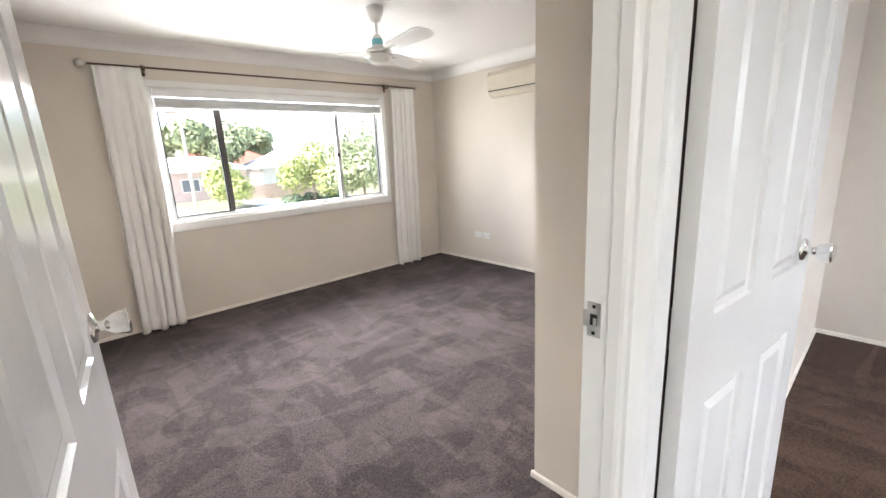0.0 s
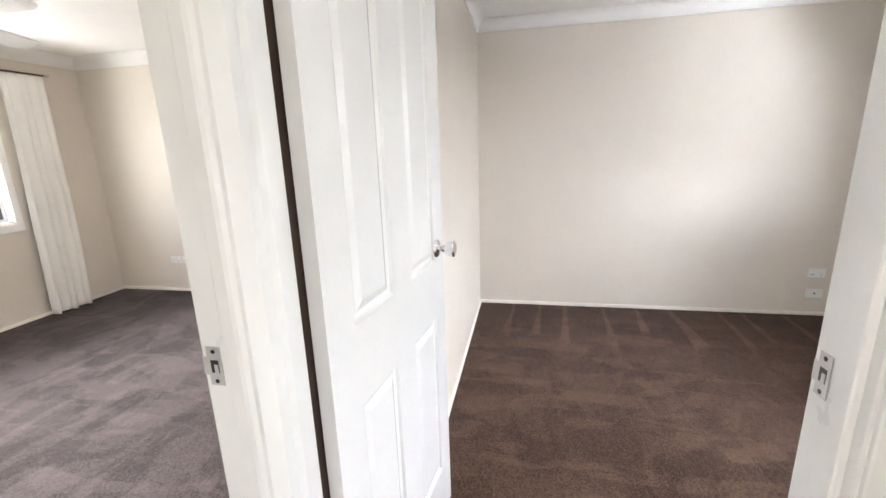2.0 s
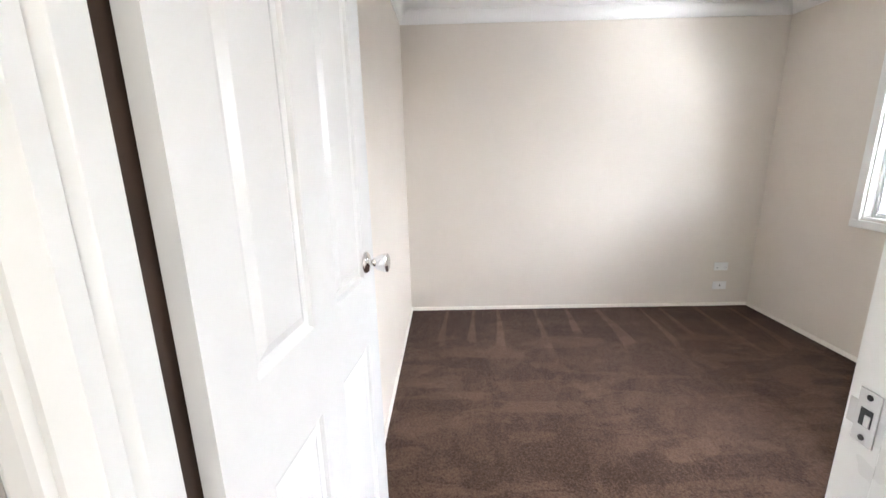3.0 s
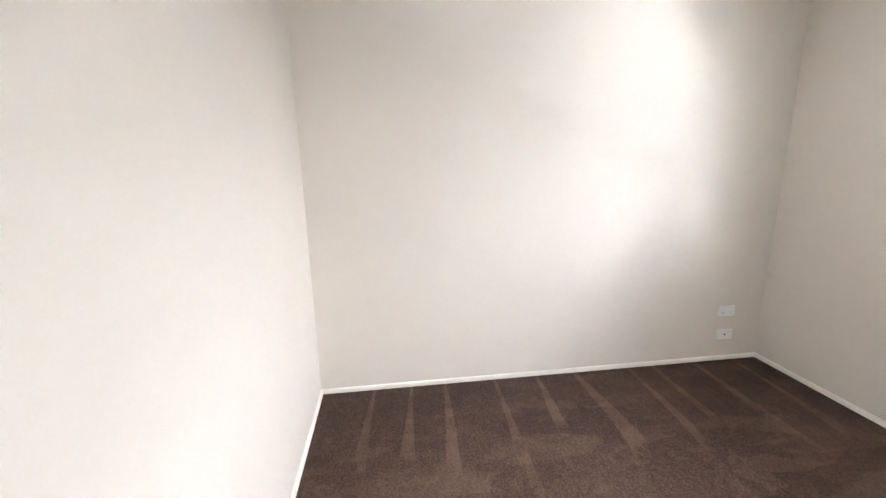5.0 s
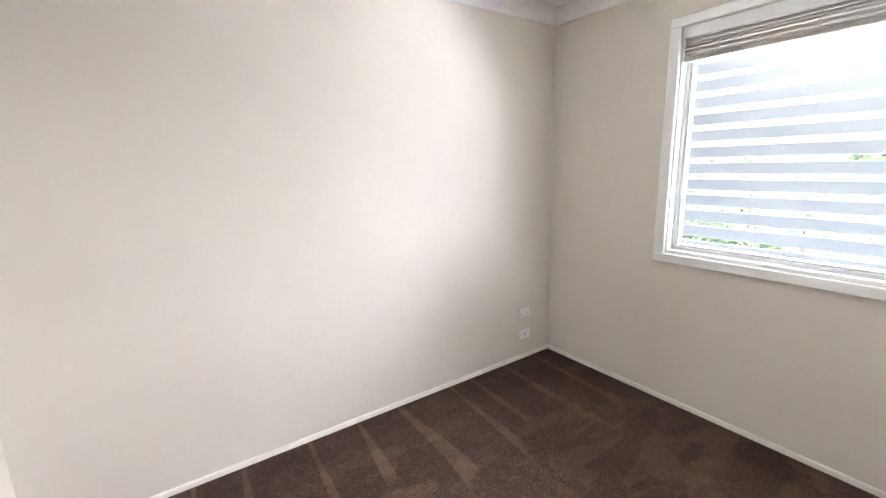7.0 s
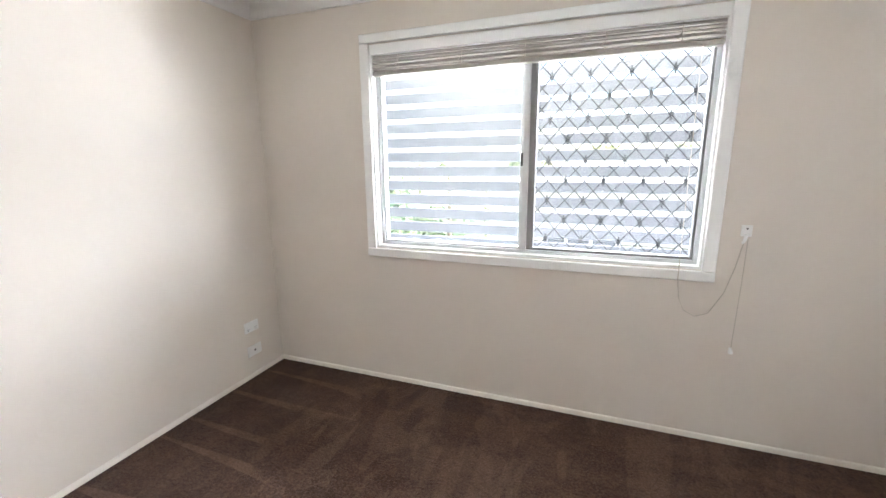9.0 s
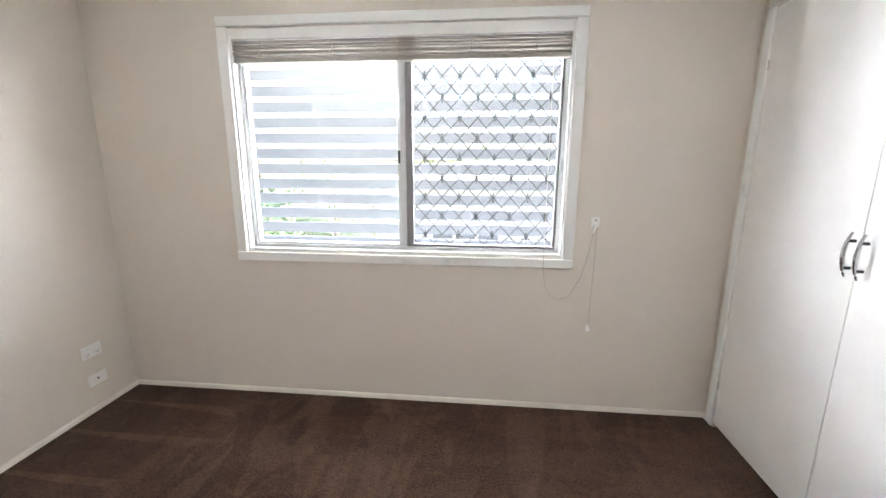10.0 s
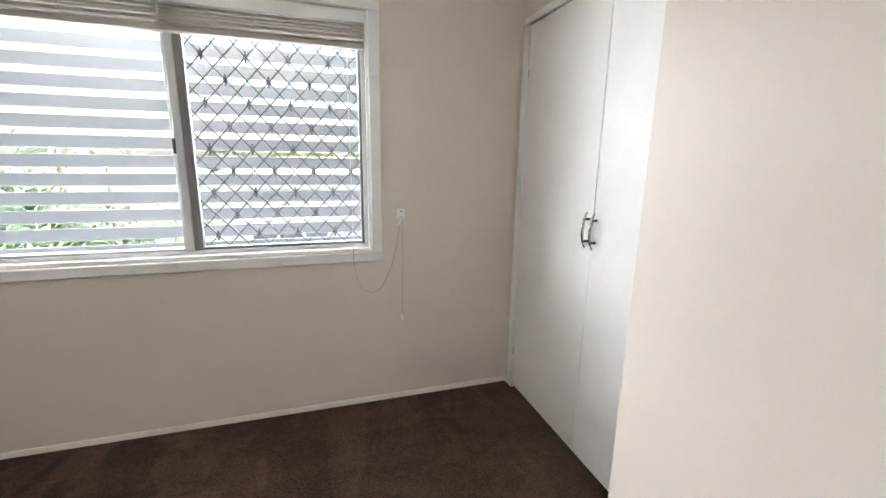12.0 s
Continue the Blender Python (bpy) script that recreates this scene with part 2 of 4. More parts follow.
# ---- mesh helpers ----
def box(bm, lo, hi, bevel=0.0, segments=1):
    m = Matrix.Translation([(a + b) / 2 for a, b in zip(lo, hi)]) @ Matrix.Diagonal([*(abs(b - a) for a, b in zip(lo, hi)), 1])
    made = bmesh.ops.create_cube(bm, size=1, matrix=m)["verts"]
    if bevel:
        edges = {e for v in made for e in v.link_edges}
        bmesh.ops.bevel(bm, geom=list(edges), offset=bevel, segments=segments, affect="EDGES", profile=0.5)
    return bm


def boxes(*items, bevel=0.0, segments=1):
    bm = bmesh.new()
    for lo, hi in items:
        box(bm, lo, hi, bevel, segments)
    return bm


def lathe(profile, axis_m=None, steps=24):
    """A turned solid from (radius, height) pairs about z, then moved by axis_m."""
    bm = bmesh.new()
    rings = []
    for r, z in profile:
        rings.append([bm.verts.new((max(r, 1e-5) * math.cos(2 * math.pi * i / steps), max(r, 1e-5) * math.sin(2 * math.pi * i / steps), z)) for i in range(steps)])
    for a, b in zip(rings, rings[1:]):
        for i in range(steps):
            j = (i + 1) % steps
            bm.faces.new((a[i], a[j], b[j], b[i]))
    bm.faces.new(list(reversed(rings[0])))
    bm.faces.new(rings[-1])
    if axis_m is not None:
        bmesh.ops.transform(bm, matrix=axis_m, verts=bm.verts)
    return bm


def tube(bm, pts, radius, steps=8):
    """A round tube along points, with closed ends; radius may be one number or one a point."""
    pts = [Vector(p) for p in pts]
    rads = radius if isinstance(radius, (list, tuple)) else [radius] * len(pts)
    rings = []
    for i, p in enumerate(pts):
        d = (pts[min(i + 1, len(pts) - 1)] - pts[max(i - 1, 0)]).normalized()
        up = Vector((0, 0, 1)) if abs(d.z) < 0.9 else Vector((1, 0, 0))
        u = d.cross(up).normalized()
        v = u.cross(d).normalized()
        rings.append([bm.verts.new(p + rads[i] * (math.cos(2 * math.pi * k / steps) * u + math.sin(2 * math.pi * k / steps) * v)) for k in range(steps)])
    for a, b in zip(rings, rings[1:]):
        for k in range(steps):
            j = (k + 1) % steps
            bm.faces.new((a[k], a[j], b[j], b[k]))
    bm.faces.new(list(reversed(rings[0])))
    bm.faces.new(rings[-1])
    return bm


def mesh_of(name, bm, material, smooth=False):
    bmesh.ops.recalc_face_normals(bm, faces=bm.faces)
    me = bpy.data.meshes.new(name)
    bm.to_mesh(me)
    bm.free()
    me.materials.append(material)
    if smooth:
        for p in me.polygons:
            p.use_smooth = True
        me.set_sharp_from_angle(angle=radians(40))
    return me


def thing(name, label, category, at=(0, 0, 0), group="", kind=""):
    ob = new(name)
    ob.empty_display_size = 0.05
    ob.location = at
    return tagged(ob, label, category, group, kind)


def part(name, bm, material, parent, label="", smooth=False):
    ob = new(name, mesh_of(name, bm, material, smooth))
    ob.parent = parent
    if label:
        tagged(ob, label)
    return ob


def solid(name, bm, material, label, category, group="", kind="", smooth=False):
    ob = new(name, mesh_of(name, bm, material, smooth))
    return tagged(ob, label, category, group, kind)


def structure(name, bm, material, label, category, smooth=False):
    return solid(name, bm, material, label, category, kind="structure", smooth=smooth)


# ---- plan ----
CEIL, HEAD = 2.40, 2.045          # ceiling and door-head heights
R2_S = -2.96                      # bedroom two: window wall
R1_N = 4.03                       # bedroom one: window wall
DOORX0, DOORX1 = -3.11, -3.01     # wall of the second doorway, hall face and room face
ROBE_X = -3.48                    # front of the built-in robe
WEST1, HALL_W, HALL_S = -4.06, -6.2, -0.93
D1L, D1R = -3.92, -3.14           # first doorway, jamb faces
D2N, D2S = -0.047, -0.825         # second doorway, jamb faces
W1 = (-3.13, -0.84, 0.90, 2.04)   # window openings: x0, x1, z0, z1
W2 = (-2.635, -0.84, 0.905, 2.095)

# floors
structure("floor_1", boxes(((WEST1, 0.05, -0.05), (0, R1_N, 0.0))), M_CARPET1, "grey-brown cut-pile carpet with vacuum strokes", "carpet")
structure("floor_2", boxes(((HALL_W, R2_S, -0.05), (0, 0.05, 0.0))), M_CARPET2, "dark brown cut-pile carpet with vacuum strokes", "carpet")

# walls
structure("wall_east", boxes(((0, R2_S - 0.12, -0.1), (0.12, R1_N + 0.12, 2.55))), M_WALL, "cream painted plaster outer wall", "wall")
x0, x1, z0, z1 = W1
structure("wall_north", boxes(((WEST1 - 0.1, R1_N, -0.1), (x0, R1_N + 0.12, 2.55)), ((x1, R1_N, -0.1), (0, R1_N + 0.12, 2.55)),
                              ((x0, R1_N, -0.1), (x1, R1_N + 0.12, z0)), ((x0, R1_N, z1), (x1, R1_N + 0.12, 2.55))),
          M_WALL, "cream painted wall below and round a wide window", "wall")
x0, x1, z0, z1 = W2
structure("wall_south", boxes(((-4.3, R2_S - 0.12, -0.1), (x0, R2_S, 2.55)), ((x1, R2_S - 0.12, -0.1), (0, R2_S, 2.55)),
                              ((x0, R2_S - 0.12, -0.1), (x1, R2_S, z0)), ((x0, R2_S - 0.12, z1), (x1, R2_S, 2.55))),
          M_WALL, "cream painted wall round a sliding window", "wall")
structure("wall_west_1", boxes(((WEST1 - 0.1, 0.1, -0.1), (WEST1, R1_N, 2.55))), M_WALL, "cream painted bedroom wall", "wall")
structure("wall_door_1", boxes(((HALL_W, 0.0, -0.1), (D1L - 0.02, 0.1, 2.55)), ((-3.118, 0.022, -0.1), (-2.925, 0.1, 2.55)), ((-3.118, 0.0, HEAD + 0.06), (-2.925, 0.022, 2.55)),
                               ((D1L - 0.02, 0.0, HEAD + 0.02), (-3.118, 0.1, 2.55))), M_WALL, "cream wall with the first bedroom doorway", "wall")
structure("wall_between", boxes(((-2.925, 0.0, -0.1), (0, 0.1, 2.55))), M_WALL, "cream painted wall between the bedrooms", "wall")
structure("wall_stub", boxes(((-2.535, 0.1, 0), (-2.435, 0.64, 2.42)), ((-2.435, 0.54, 0), (0, 0.64, 2.42))), M_WALL, "cream painted return wall beside the first doorway", "wall")
structure("wall_door_2", boxes(((DOORX0, HALL_S - 0.1, -0.1), (DOORX1, D2S - 0.02, 2.55)), ((DOORX0, D2S - 0.02, HEAD + 0.02), (DOORX1, -0.001, 2.55)),
                               ((DOORX1 - 0.1, -1.46, -0.1), (DOORX1, HALL_S - 0.1, 2.55)), ((ROBE_X, -1.46, -0.1), (DOORX1 - 0.1, -1.36, 2.55))),
          M_WALL, "cream wall with the second bedroom doorway", "wall")
RY0, RY1, RZ = -2.866, -1.585, 2.10
structure("wall_robe", boxes(((ROBE_X - 0.1, R2_S, -0.1), (ROBE_X, RY0 - 0.002, 2.55)), ((ROBE_X - 0.1, RY1 + 0.002, -0.1), (ROBE_X, -1.36, 2.55)),
                             ((ROBE_X - 0.1, RY0 - 0.002, RZ), (ROBE_X, RY1 + 0.002, 2.55))), M_WALL, "cream wall over the built-in robe", "wall")
structure("wall_robe_back", boxes(((-4.3, R2_S, -0.1), (-4.2, -1.03, 2.55)), ((-4.2, -1.36, -0.1), (ROBE_X - 0.1, -1.26, 2.55))), M_WALL, "cream inner wall of the built-in robe", "wall")
# the gap in this wall is invented to hold the hall fill lamp
structure("wall_hall_south", boxes(((HALL_W, HALL_S - 0.1, -0.1), (-5.15, HALL_S, 2.55)), ((-3.95, HALL_S - 0.1, -0.1), (DOORX0, HALL_S, 2.55)),
                                   ((-5.15, HALL_S - 0.1, -0.1), (-3.95, HALL_S, 0.75)), ((-5.15, HALL_S - 0.1, 2.25), (-3.95, HALL_S, 2.55))),
          M_WALL, "cream painted hall wall with an unseen opening added for the fill lamp", "wall")
structure("wall_hall_west", boxes(((HALL_W - 0.1, HALL_S - 0.1, -0.1), (HALL_W, 0.1, 2.55))), M_WALL, "cream painted hall end wall", "wall")
structure("ceiling", boxes(((HALL_W - 0.1, R2_S - 0.55, CEIL), (0.6, R1_N + 0.55, CEIL + 0.16))), M_CEIL, "flat white painted plasterboard ceiling", "ceiling")


# coved cornice and skirting
def cornice_bm(runs, size=0.075):
    bm = bmesh.new()
    prof = [(0, -size)] + [(size * (1 - math.cos(a)) + 0.0, -size + size * math.sin(a)) for a in [i * math.pi / 16 for i in range(1, 8)]] + [(size, 0)]
    prof = [(0.004 + d, z + 0.0) for d, z in prof]
    prof = [(0, -size - 0.006), (0.010, -size - 0.006)] + [(d + 0.006, z) for d, z in prof[:-1]] + [(size + 0.016, -0.004), (size + 0.016, 0.0), (0, 0.0)]
    for (ax, ay), (bx, by), (nx, ny) in runs:
        ends = []
        for px, py in ((ax, ay), (bx, by)):
            ends.append([bm.verts.new((px + nx * d, py + ny * d, CEIL + z)) for d, z in prof])
        n = len(prof)
        for i in range(n):
            j = (i + 1) % n
            bm.faces.new((ends[0][i], ends[0][j], ends[1][j], ends[1][i]))
        bm.faces.new(ends[0])
        bm.faces.new(list(reversed(ends[1])))
    return bm


structure("cornice_1", cornice_bm([((WEST1, R1_N), (0, R1_N), (0, -1)), ((0, 0.64), (0, R1_N), (-1, 0)), ((-2.535, 0.64), (0, 0.64), (0, 1)),
                                   ((WEST1, 0.1), (WEST1, R1_N), (1, 0)), ((-2.535, 0.1), (-2.535, 0.72), (-1, 0)), ((WEST1, 0.1), (-2.535, 0.1), (0, 1))], 0.10),
          M_CEIL, "white coved plaster cornice", "cornice", True)
structure("cornice_2", cornice_bm([((0, R2_S), (0, 0), (-1, 0)), ((ROBE_X, R2_S), (0, R2_S), (0, 1)), ((DOORX1, 0), (0, 0), (0, -1)),
                                   ((DOORX1, -1.55), (DOORX1, 0), (1, 0)), ((ROBE_X, R2_S), (ROBE_X, -1.46), (1, 0)), ((ROBE_X, -1.46), (DOORX1 + 0.09, -1.46), (0, -1))]),
          M_CEIL, "white coved plaster cornice", "cornice", True)


def skirting(name, runs, h=0.028, d=0.012):
    bm = bmesh.new()
    for (ax, ay), (bx, by), (nx, ny) in runs:
        prof = [(0.0, -0.01), (d, -0.01), (d, h * 0.72), (d * 0.8, h * 0.9), (d * 0.45, h), (0.0, h)]
        ends = [[bm.verts.new((px + nx * o, py + ny * o, z)) for o, z in prof] for px, py in ((ax, ay), (bx, by))]
        for i in range(6):
            j = (i + 1) % 6
            bm.faces.new((ends[0][i], ends[0][j], ends[1][j], ends[1][i]))
        bm.faces.new(ends[0])
        bm.faces.new(list(reversed(ends[1])))
    return structure(name, bm, M_SKIRT, "low cream painted skirting along the carpet", "skirting", True)


skirting("baseboard_1", [((WEST1, R1_N), (0, R1_N), (0, -1)), ((0, 0.64), (0, R1_N), (-1, 0)), ((-2.535, 0.1), (-2.535, 0.653), (-1, 0)),
                         ((-2.535, 0.64), (0, 0.64), (0, 1)), ((WEST1, 0.1), (WEST1, R1_N), (1, 0))])
skirting("baseboard_2", [((0, R2_S), (0, 0), (-1, 0)), ((ROBE_X, R2_S), (0, R2_S), (0, 1)), ((-2.80, 0), (0, 0), (0, -1)),
                         ((DOORX1, -1.473), (DOORX1, D2S - 0.06), (1, 0)), ((ROBE_X, R2_S), (ROBE_X, -2.925), (1, 0)), ((ROBE_X, -1.46), (DOORX1 + 0.013, -1.46), (0, -1))])


# ---- doorways ----
def doorway(name, lining, darks, label):
    ob = thing(name, label, "door frame", kind="structure")
    for n, lo, hi in lining:
        part(n, boxes((lo, hi), bevel=0.0025), M_TRIM, ob)
    # dark strip set into the hinge gap to paint the shade there
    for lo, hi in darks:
        part("rebate", boxes((lo, hi)), M_GAP, ob, "dark brown rebate strip with the hinge gap's shade in its colour")
    return ob


H = HEAD
doorway("doorframe_1", [
    ("jamb", (D1L - 0.02, -0.006, 0), (D1L, 0.116, H)),
    ("stop", (D1L - 0.002, 0.018, 0), (D1L + 0.012, 0.062, H - 0.012)),
    ("head_jamb", (D1L - 0.02, -0.006, H), (D1R, 0.116, H + 0.02)),
    ("architrave", (D1L - 0.065, -0.014, 0), (D1L - 0.006, 0.002, H + 0.06)),
    ("architrave", (D1L - 0.006, -0.014, H + 0.006), (D1R, 0.002, H + 0.06)),
    ("architrave", (D1R + 0.006, 0.098, 0), (D1R + 0.065, 0.104, H + 0.06)),
    ("architrave", (D1L - 0.065, 0.098, 0), (D1L - 0.006, 0.113, H + 0.06)),
], [], "white gloss painted door frame of the first bedroom")
doorway("doorframe_2", [
    ("jamb", (DOORX0 - 0.006, D2S - 0.02, 0), (DOORX1 + 0.006, D2S, H)),
    ("stop", (DOORX0 + 0.012, D2S - 0.002, 0), (DOORX0 + 0.052, D2S + 0.012, H - 0.012)),
    ("head_jamb", (DOORX0 - 0.006, D2S - 0.02, H), (DOORX1 + 0.006, -0.002, H + 0.02)),
    ("architrave", (DOORX0 - 0.014, D2S - 0.065, 0), (DOORX0 + 0.002, D2S - 0.006, H + 0.06)),
    ("architrave", (DOORX0 - 0.014, D2S - 0.006, H + 0.006), (DOORX0 + 0.002, -0.002, H + 0.06)),
    ("architrave", (DOORX1 - 0.002, D2S - 0.065, 0), (DOORX1 + 0.014, D2S - 0.006, H + 0.06)),
    ("architrave", (DOORX1 - 0.002, D2S - 0.006, H + 0.006), (DOORX1 + 0.014, D2N + 0.02, H + 0.06)),
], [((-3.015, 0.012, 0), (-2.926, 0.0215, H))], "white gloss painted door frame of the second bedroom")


def corner_post():
    """Moulded post that both doorways share: jamb, stop and grooved bead, one upright profile."""
    prof = [(-3.118, 0.107), (D1R, 0.107), (D1R, 0.056), (D1R - 0.011, 0.056), (D1R - 0.012, 0.054), (D1R - 0.012, 0.034), (D1R - 0.009, 0.028), (D1R - 0.001, 0.024),
            (D1R, 0.017), (-3.120, 0.002), (-3.117, 0.0), (-3.090, 0.0), (-3.088, 0.002), (-3.086, 0.011), (-3.083, 0.011), (-3.069, 0.001), (-3.066, 0.0),
            (-3.020, 0.0), (-3.0165, 0.003), (-3.0165, 0.021), (-3.118, 0.021)]
    ob = thing("doorframe_post", "white gloss moulded post between the two bedroom doorways", "door frame", kind="structure")
    bm = bmesh.new()
    lo, hi = [[bm.verts.new((x, y, z)) for x, y in prof] for z in (0, HEAD + 0.06)]
    for i in range(len(prof)):
        j = (i + 1) % len(prof)
        bm.faces.new((lo[i], lo[j], hi[j], hi[i]))
    bm.faces.new(list(reversed(lo)))
    bm.faces.new(hi)
    part("post", bm, M_TRIM, ob)


corner_post()


def ring_panel(bm, u0, u1, z0, z1, y, s):
    """A moulded door panel: a hollow round a raised field; s is the way into the leaf."""
    rings = []
    for inset, deep in ((0, 0), (0.006, 0.0075), (0.020, 0.0095), (0.040, 0.0025)):
        yy = y + s * deep
        rings.append([bm.verts.new(c) for c in ((u0 + inset, yy, z0 + inset), (u1 - inset, yy, z0 + inset), (u1 - inset, yy, z1 - inset), (u0 + inset, yy, z1 - inset))])
    for a, b in zip(rings, rings[1:]):
        for i in range(4):
            j = (i + 1) % 4
            bm.faces.new((a[i], a[j], b[j], b[i]))
    bm.faces.new(rings[-1])


def door(name, m, label, w=0.77, cols=((0.125, 0.335), (0.440, 0.650)), knob_u=0.71, knob_z=1.087):
    h, t = 2.025, 0.034
    ob = thing(name, label, "door", kind="structure")
    rows = ((0.215, 0.835), (1.035, 1.905))
    cuts_u, cuts_z = (0, *cols[0], *cols[1], w), (0, *rows[0], *rows[1], h)
    # one skin with square openings, closed round the edge
    bm = bmesh.new()
    grid = [[[bm.verts.new((u, y, z)) for u in cuts_u] for z in cuts_z] for y in (0, t)]
    for k in (0, 1):
        for i in range(5):
            for j in range(5):
                if i in (1, 3) and j in (1, 3):
                    continue
                bm.faces.new((grid[k][i][j], grid[k][i][j + 1], grid[k][i + 1][j + 1], grid[k][i + 1][j]))
    for i in range(5):
        for j in (0, 5):
            bm.faces.new((grid[0][i][j], grid[0][i + 1][j], grid[1][i + 1][j], grid[1][i][j]))
            bm.faces.new((grid[0][j][i], grid[0][j][i + 1], grid[1][j][i + 1], grid[1][j][i]))
    leaf = part("leaf", bm, M_DOOR, ob)
    for u0, u1 in cols:
        for a, b in rows:
            bm = bmesh.new()
            ring_panel(bm, u0, u1, a, b, 0, 1)
            ring_panel(bm, u0, u1, a, b, t, -1)
            part("panel", bm, M_DOOR, ob)
    prof_rose = [(0.031, 0.0), (0.031, 0.003), (0.027, 0.008), (0.014, 0.011), (0.011, 0.014)]
    prof_knob = [(0.011, 0.012), (0.0105, 0.022), (0.0135, 0.027), (0.0195, 0.034), (0.0240, 0.046), (0.0270, 0.059), (0.0270, 0.063), (0.0225, 0.066), (0.0, 0.0668)]
    for y, turn in ((0, 90), (t, -90)):
        place = pose(knob_u, y, knob_z - 0.012, turn)
        rose = part("rose", lathe(prof_rose, place), M_CHROME, ob, "polished chrome rose", True)
        part("knob", lathe(prof_knob, place), M_CHROME, rose, "polished chrome knob", True)
    part("latch_plate", boxes(((w - 0.0005, 0.006, knob_z - 0.042), (w + 0.0015, t - 0.006, knob_z + 0.018))), M_SATIN, ob)
    for z in (0.22, 1.02, 1.80):
        bm = lathe([(0.006, z - 0.045), (0.006, z + 0.045)], pose(0.016, t + 0.004, 0), 10)
        part("hinge", bm, M_SATIN, ob, "small satin steel hinge")
    ob.matrix_world = m
    return ob


door("door_1", pose(-3.90, 0.105, 0.012, 0, 0, 84), "white four-panel door standing open into the first bedroom")
door("door_2", pose(-2.985, -0.027, 0.012, 0, 0, -6.85), "white four-panel door open against the second bedroom wall",
     0.73, ((0.107, 0.308), (0.434, 0.635)), 0.657)


def strike_plate(m, label):
    """Local x runs along the jamb towards the room, z up, y out of the jamb."""
    ob = thing("strike_plate", label, "strike plate")
    part("plate", boxes(((-0.013, 0, -0.034), (0.013, 0.0018, 0.034)), ((0.012, 0, -0.016), (0.022, 0.0018, 0.016)), bevel=0.0006), M_SATIN, ob)
    part("latch_hole", boxes(((-0.007, 0.0015, -0.011), (0.007, 0.0024, 0.011))), M_BLACK, ob, "dark latch hole")
    part("latch_lip", boxes(((-0.006, 0.0020, -0.0105), (0.001, 0.0034, 0.004)), bevel=0.0006), M_SATIN, ob)
    for z in (-0.026, 0.026):
        part("screw", lathe([(0.0036, 0.0012), (0.0036, 0.0026), (0.002, 0.003)], pose(0, 0, z, -90), 12), M_BLACK, ob, "dark countersunk screw")
    ob.matrix_world = m
    return ob


strike_plate(Matrix(((0, -1, 0, D1R - 0.0005), (1, 0, 0, 0.086), (0, 0, 1, 1.086), (0, 0, 0, 1))), "steel strike plate let into the first door jamb")
strike_plate(Matrix(((1, 0, 0, -3.030), (0, 1, 0, D2S + 0.0005), (0, 0, 1, 1.078), (0, 0, 0, 1))), "steel strike plate let into the second door jamb")


# ---- windows ----
def window_casing(ob, W, yw, s, trim=0.055, sill=0.07):
    """Trim round an opening in a wall face y = yw; s points out of the room."""
    x0, x1, z0, z1 = W
    a, b = yw - s * 0.017, yw + s * 0.002
    t = trim
    part("trim_side", boxes(((x0 - t, a, z0 - 0.004), (x0 + 0.004, b, z1 + 0.004)), bevel=0.004), M_TRIM, ob)
    part("trim_side", boxes(((x1 - 0.004, a, z0 - 0.004), (x1 + t, b, z1 + 0.004)), bevel=0.004), M_TRIM, ob)
    part("trim_head", boxes(((x0 - t, a, z1 + 0.004), (x1 + t, b, z1 + t)), bevel=0.004), M_TRIM, ob)
    part("trim_sill", boxes(((x0 - t, a - s * 0.004, z0 - sill + 0.015), (x1 + t, b, z0 - 0.004)), bevel=0.004), M_TRIM, ob)
    c, d = yw + s * 0.003, yw + s * 0.118
    for lo, hi in (((x0, c, z0), (x0 + 0.014, d, z1)), ((x1 - 0.014, c, z0), (x1, d, z1)), ((x0 + 0.014, c, z0), (x1 - 0.014, d, z0 + 0.014)), ((x0 + 0.014, c, z1 - 0.014), (x1 - 0.014, d, z1))):
        part("reveal", boxes((lo, hi)), M_TRIM, ob)


def frame_bars(ob, x0, x1, z0, z1, ya, yb, wd, mat, name="frame_bar", label=""):
    for lo, hi in (((x0, ya, z0), (x0 + wd, yb, z1)), ((x1 - wd, ya, z0), (x1, yb, z1)), ((x0 + wd, ya, z0), (x1 - wd, yb, z0 + wd)), ((x0 + wd, ya, z1 - wd), (x1 - wd, yb, z1))):
        part(name, boxes((lo, hi), bevel=0.002), mat, ob, label)


def pane(ob, x0, x1, z0, z1, y):
    p = part("pane", boxes(((x0, y - 0.002, z0), (x1, y + 0.002, z1))), M_GLASS, ob, "clear window glass")
    p.visible_shadow = False
    return p


# bedroom one: wide three-light window
win = thing("window_1", "wide white-trimmed aluminium window with three lights", "window", kind="structure")
window_casing(win, W1, R1_N, 1, sill=0.092)
x0, x1, z0, z1 = W1[0] + 0.014, W1[1] - 0.014, W1[2] + 0.014, W1[3] - 0.014
ya, yb = R1_N + 0.055, R1_N + 0.110
frame_bars(win, x0, x1, z0, z1, ya, yb, 0.022, M_ALU)
ix0, ix1, iz0, iz1 = x0 + 0.022, x1 - 0.022, z0 + 0.022, z1 - 0.022
MA, MB = -2.615, -1.415
part("mullion", boxes(((MA - 0.020, ya + 0.005, iz0), (MA + 0.022, yb - 0.004, iz1)), bevel=0.002), M_DARKALU, win, "dark bronze sash stile")
part("mullion", boxes(((MB - 0.020, ya - 0.004, iz0), (MB + 0.020, yb - 0.004, iz1)), bevel=0.002), M_ALU, win)
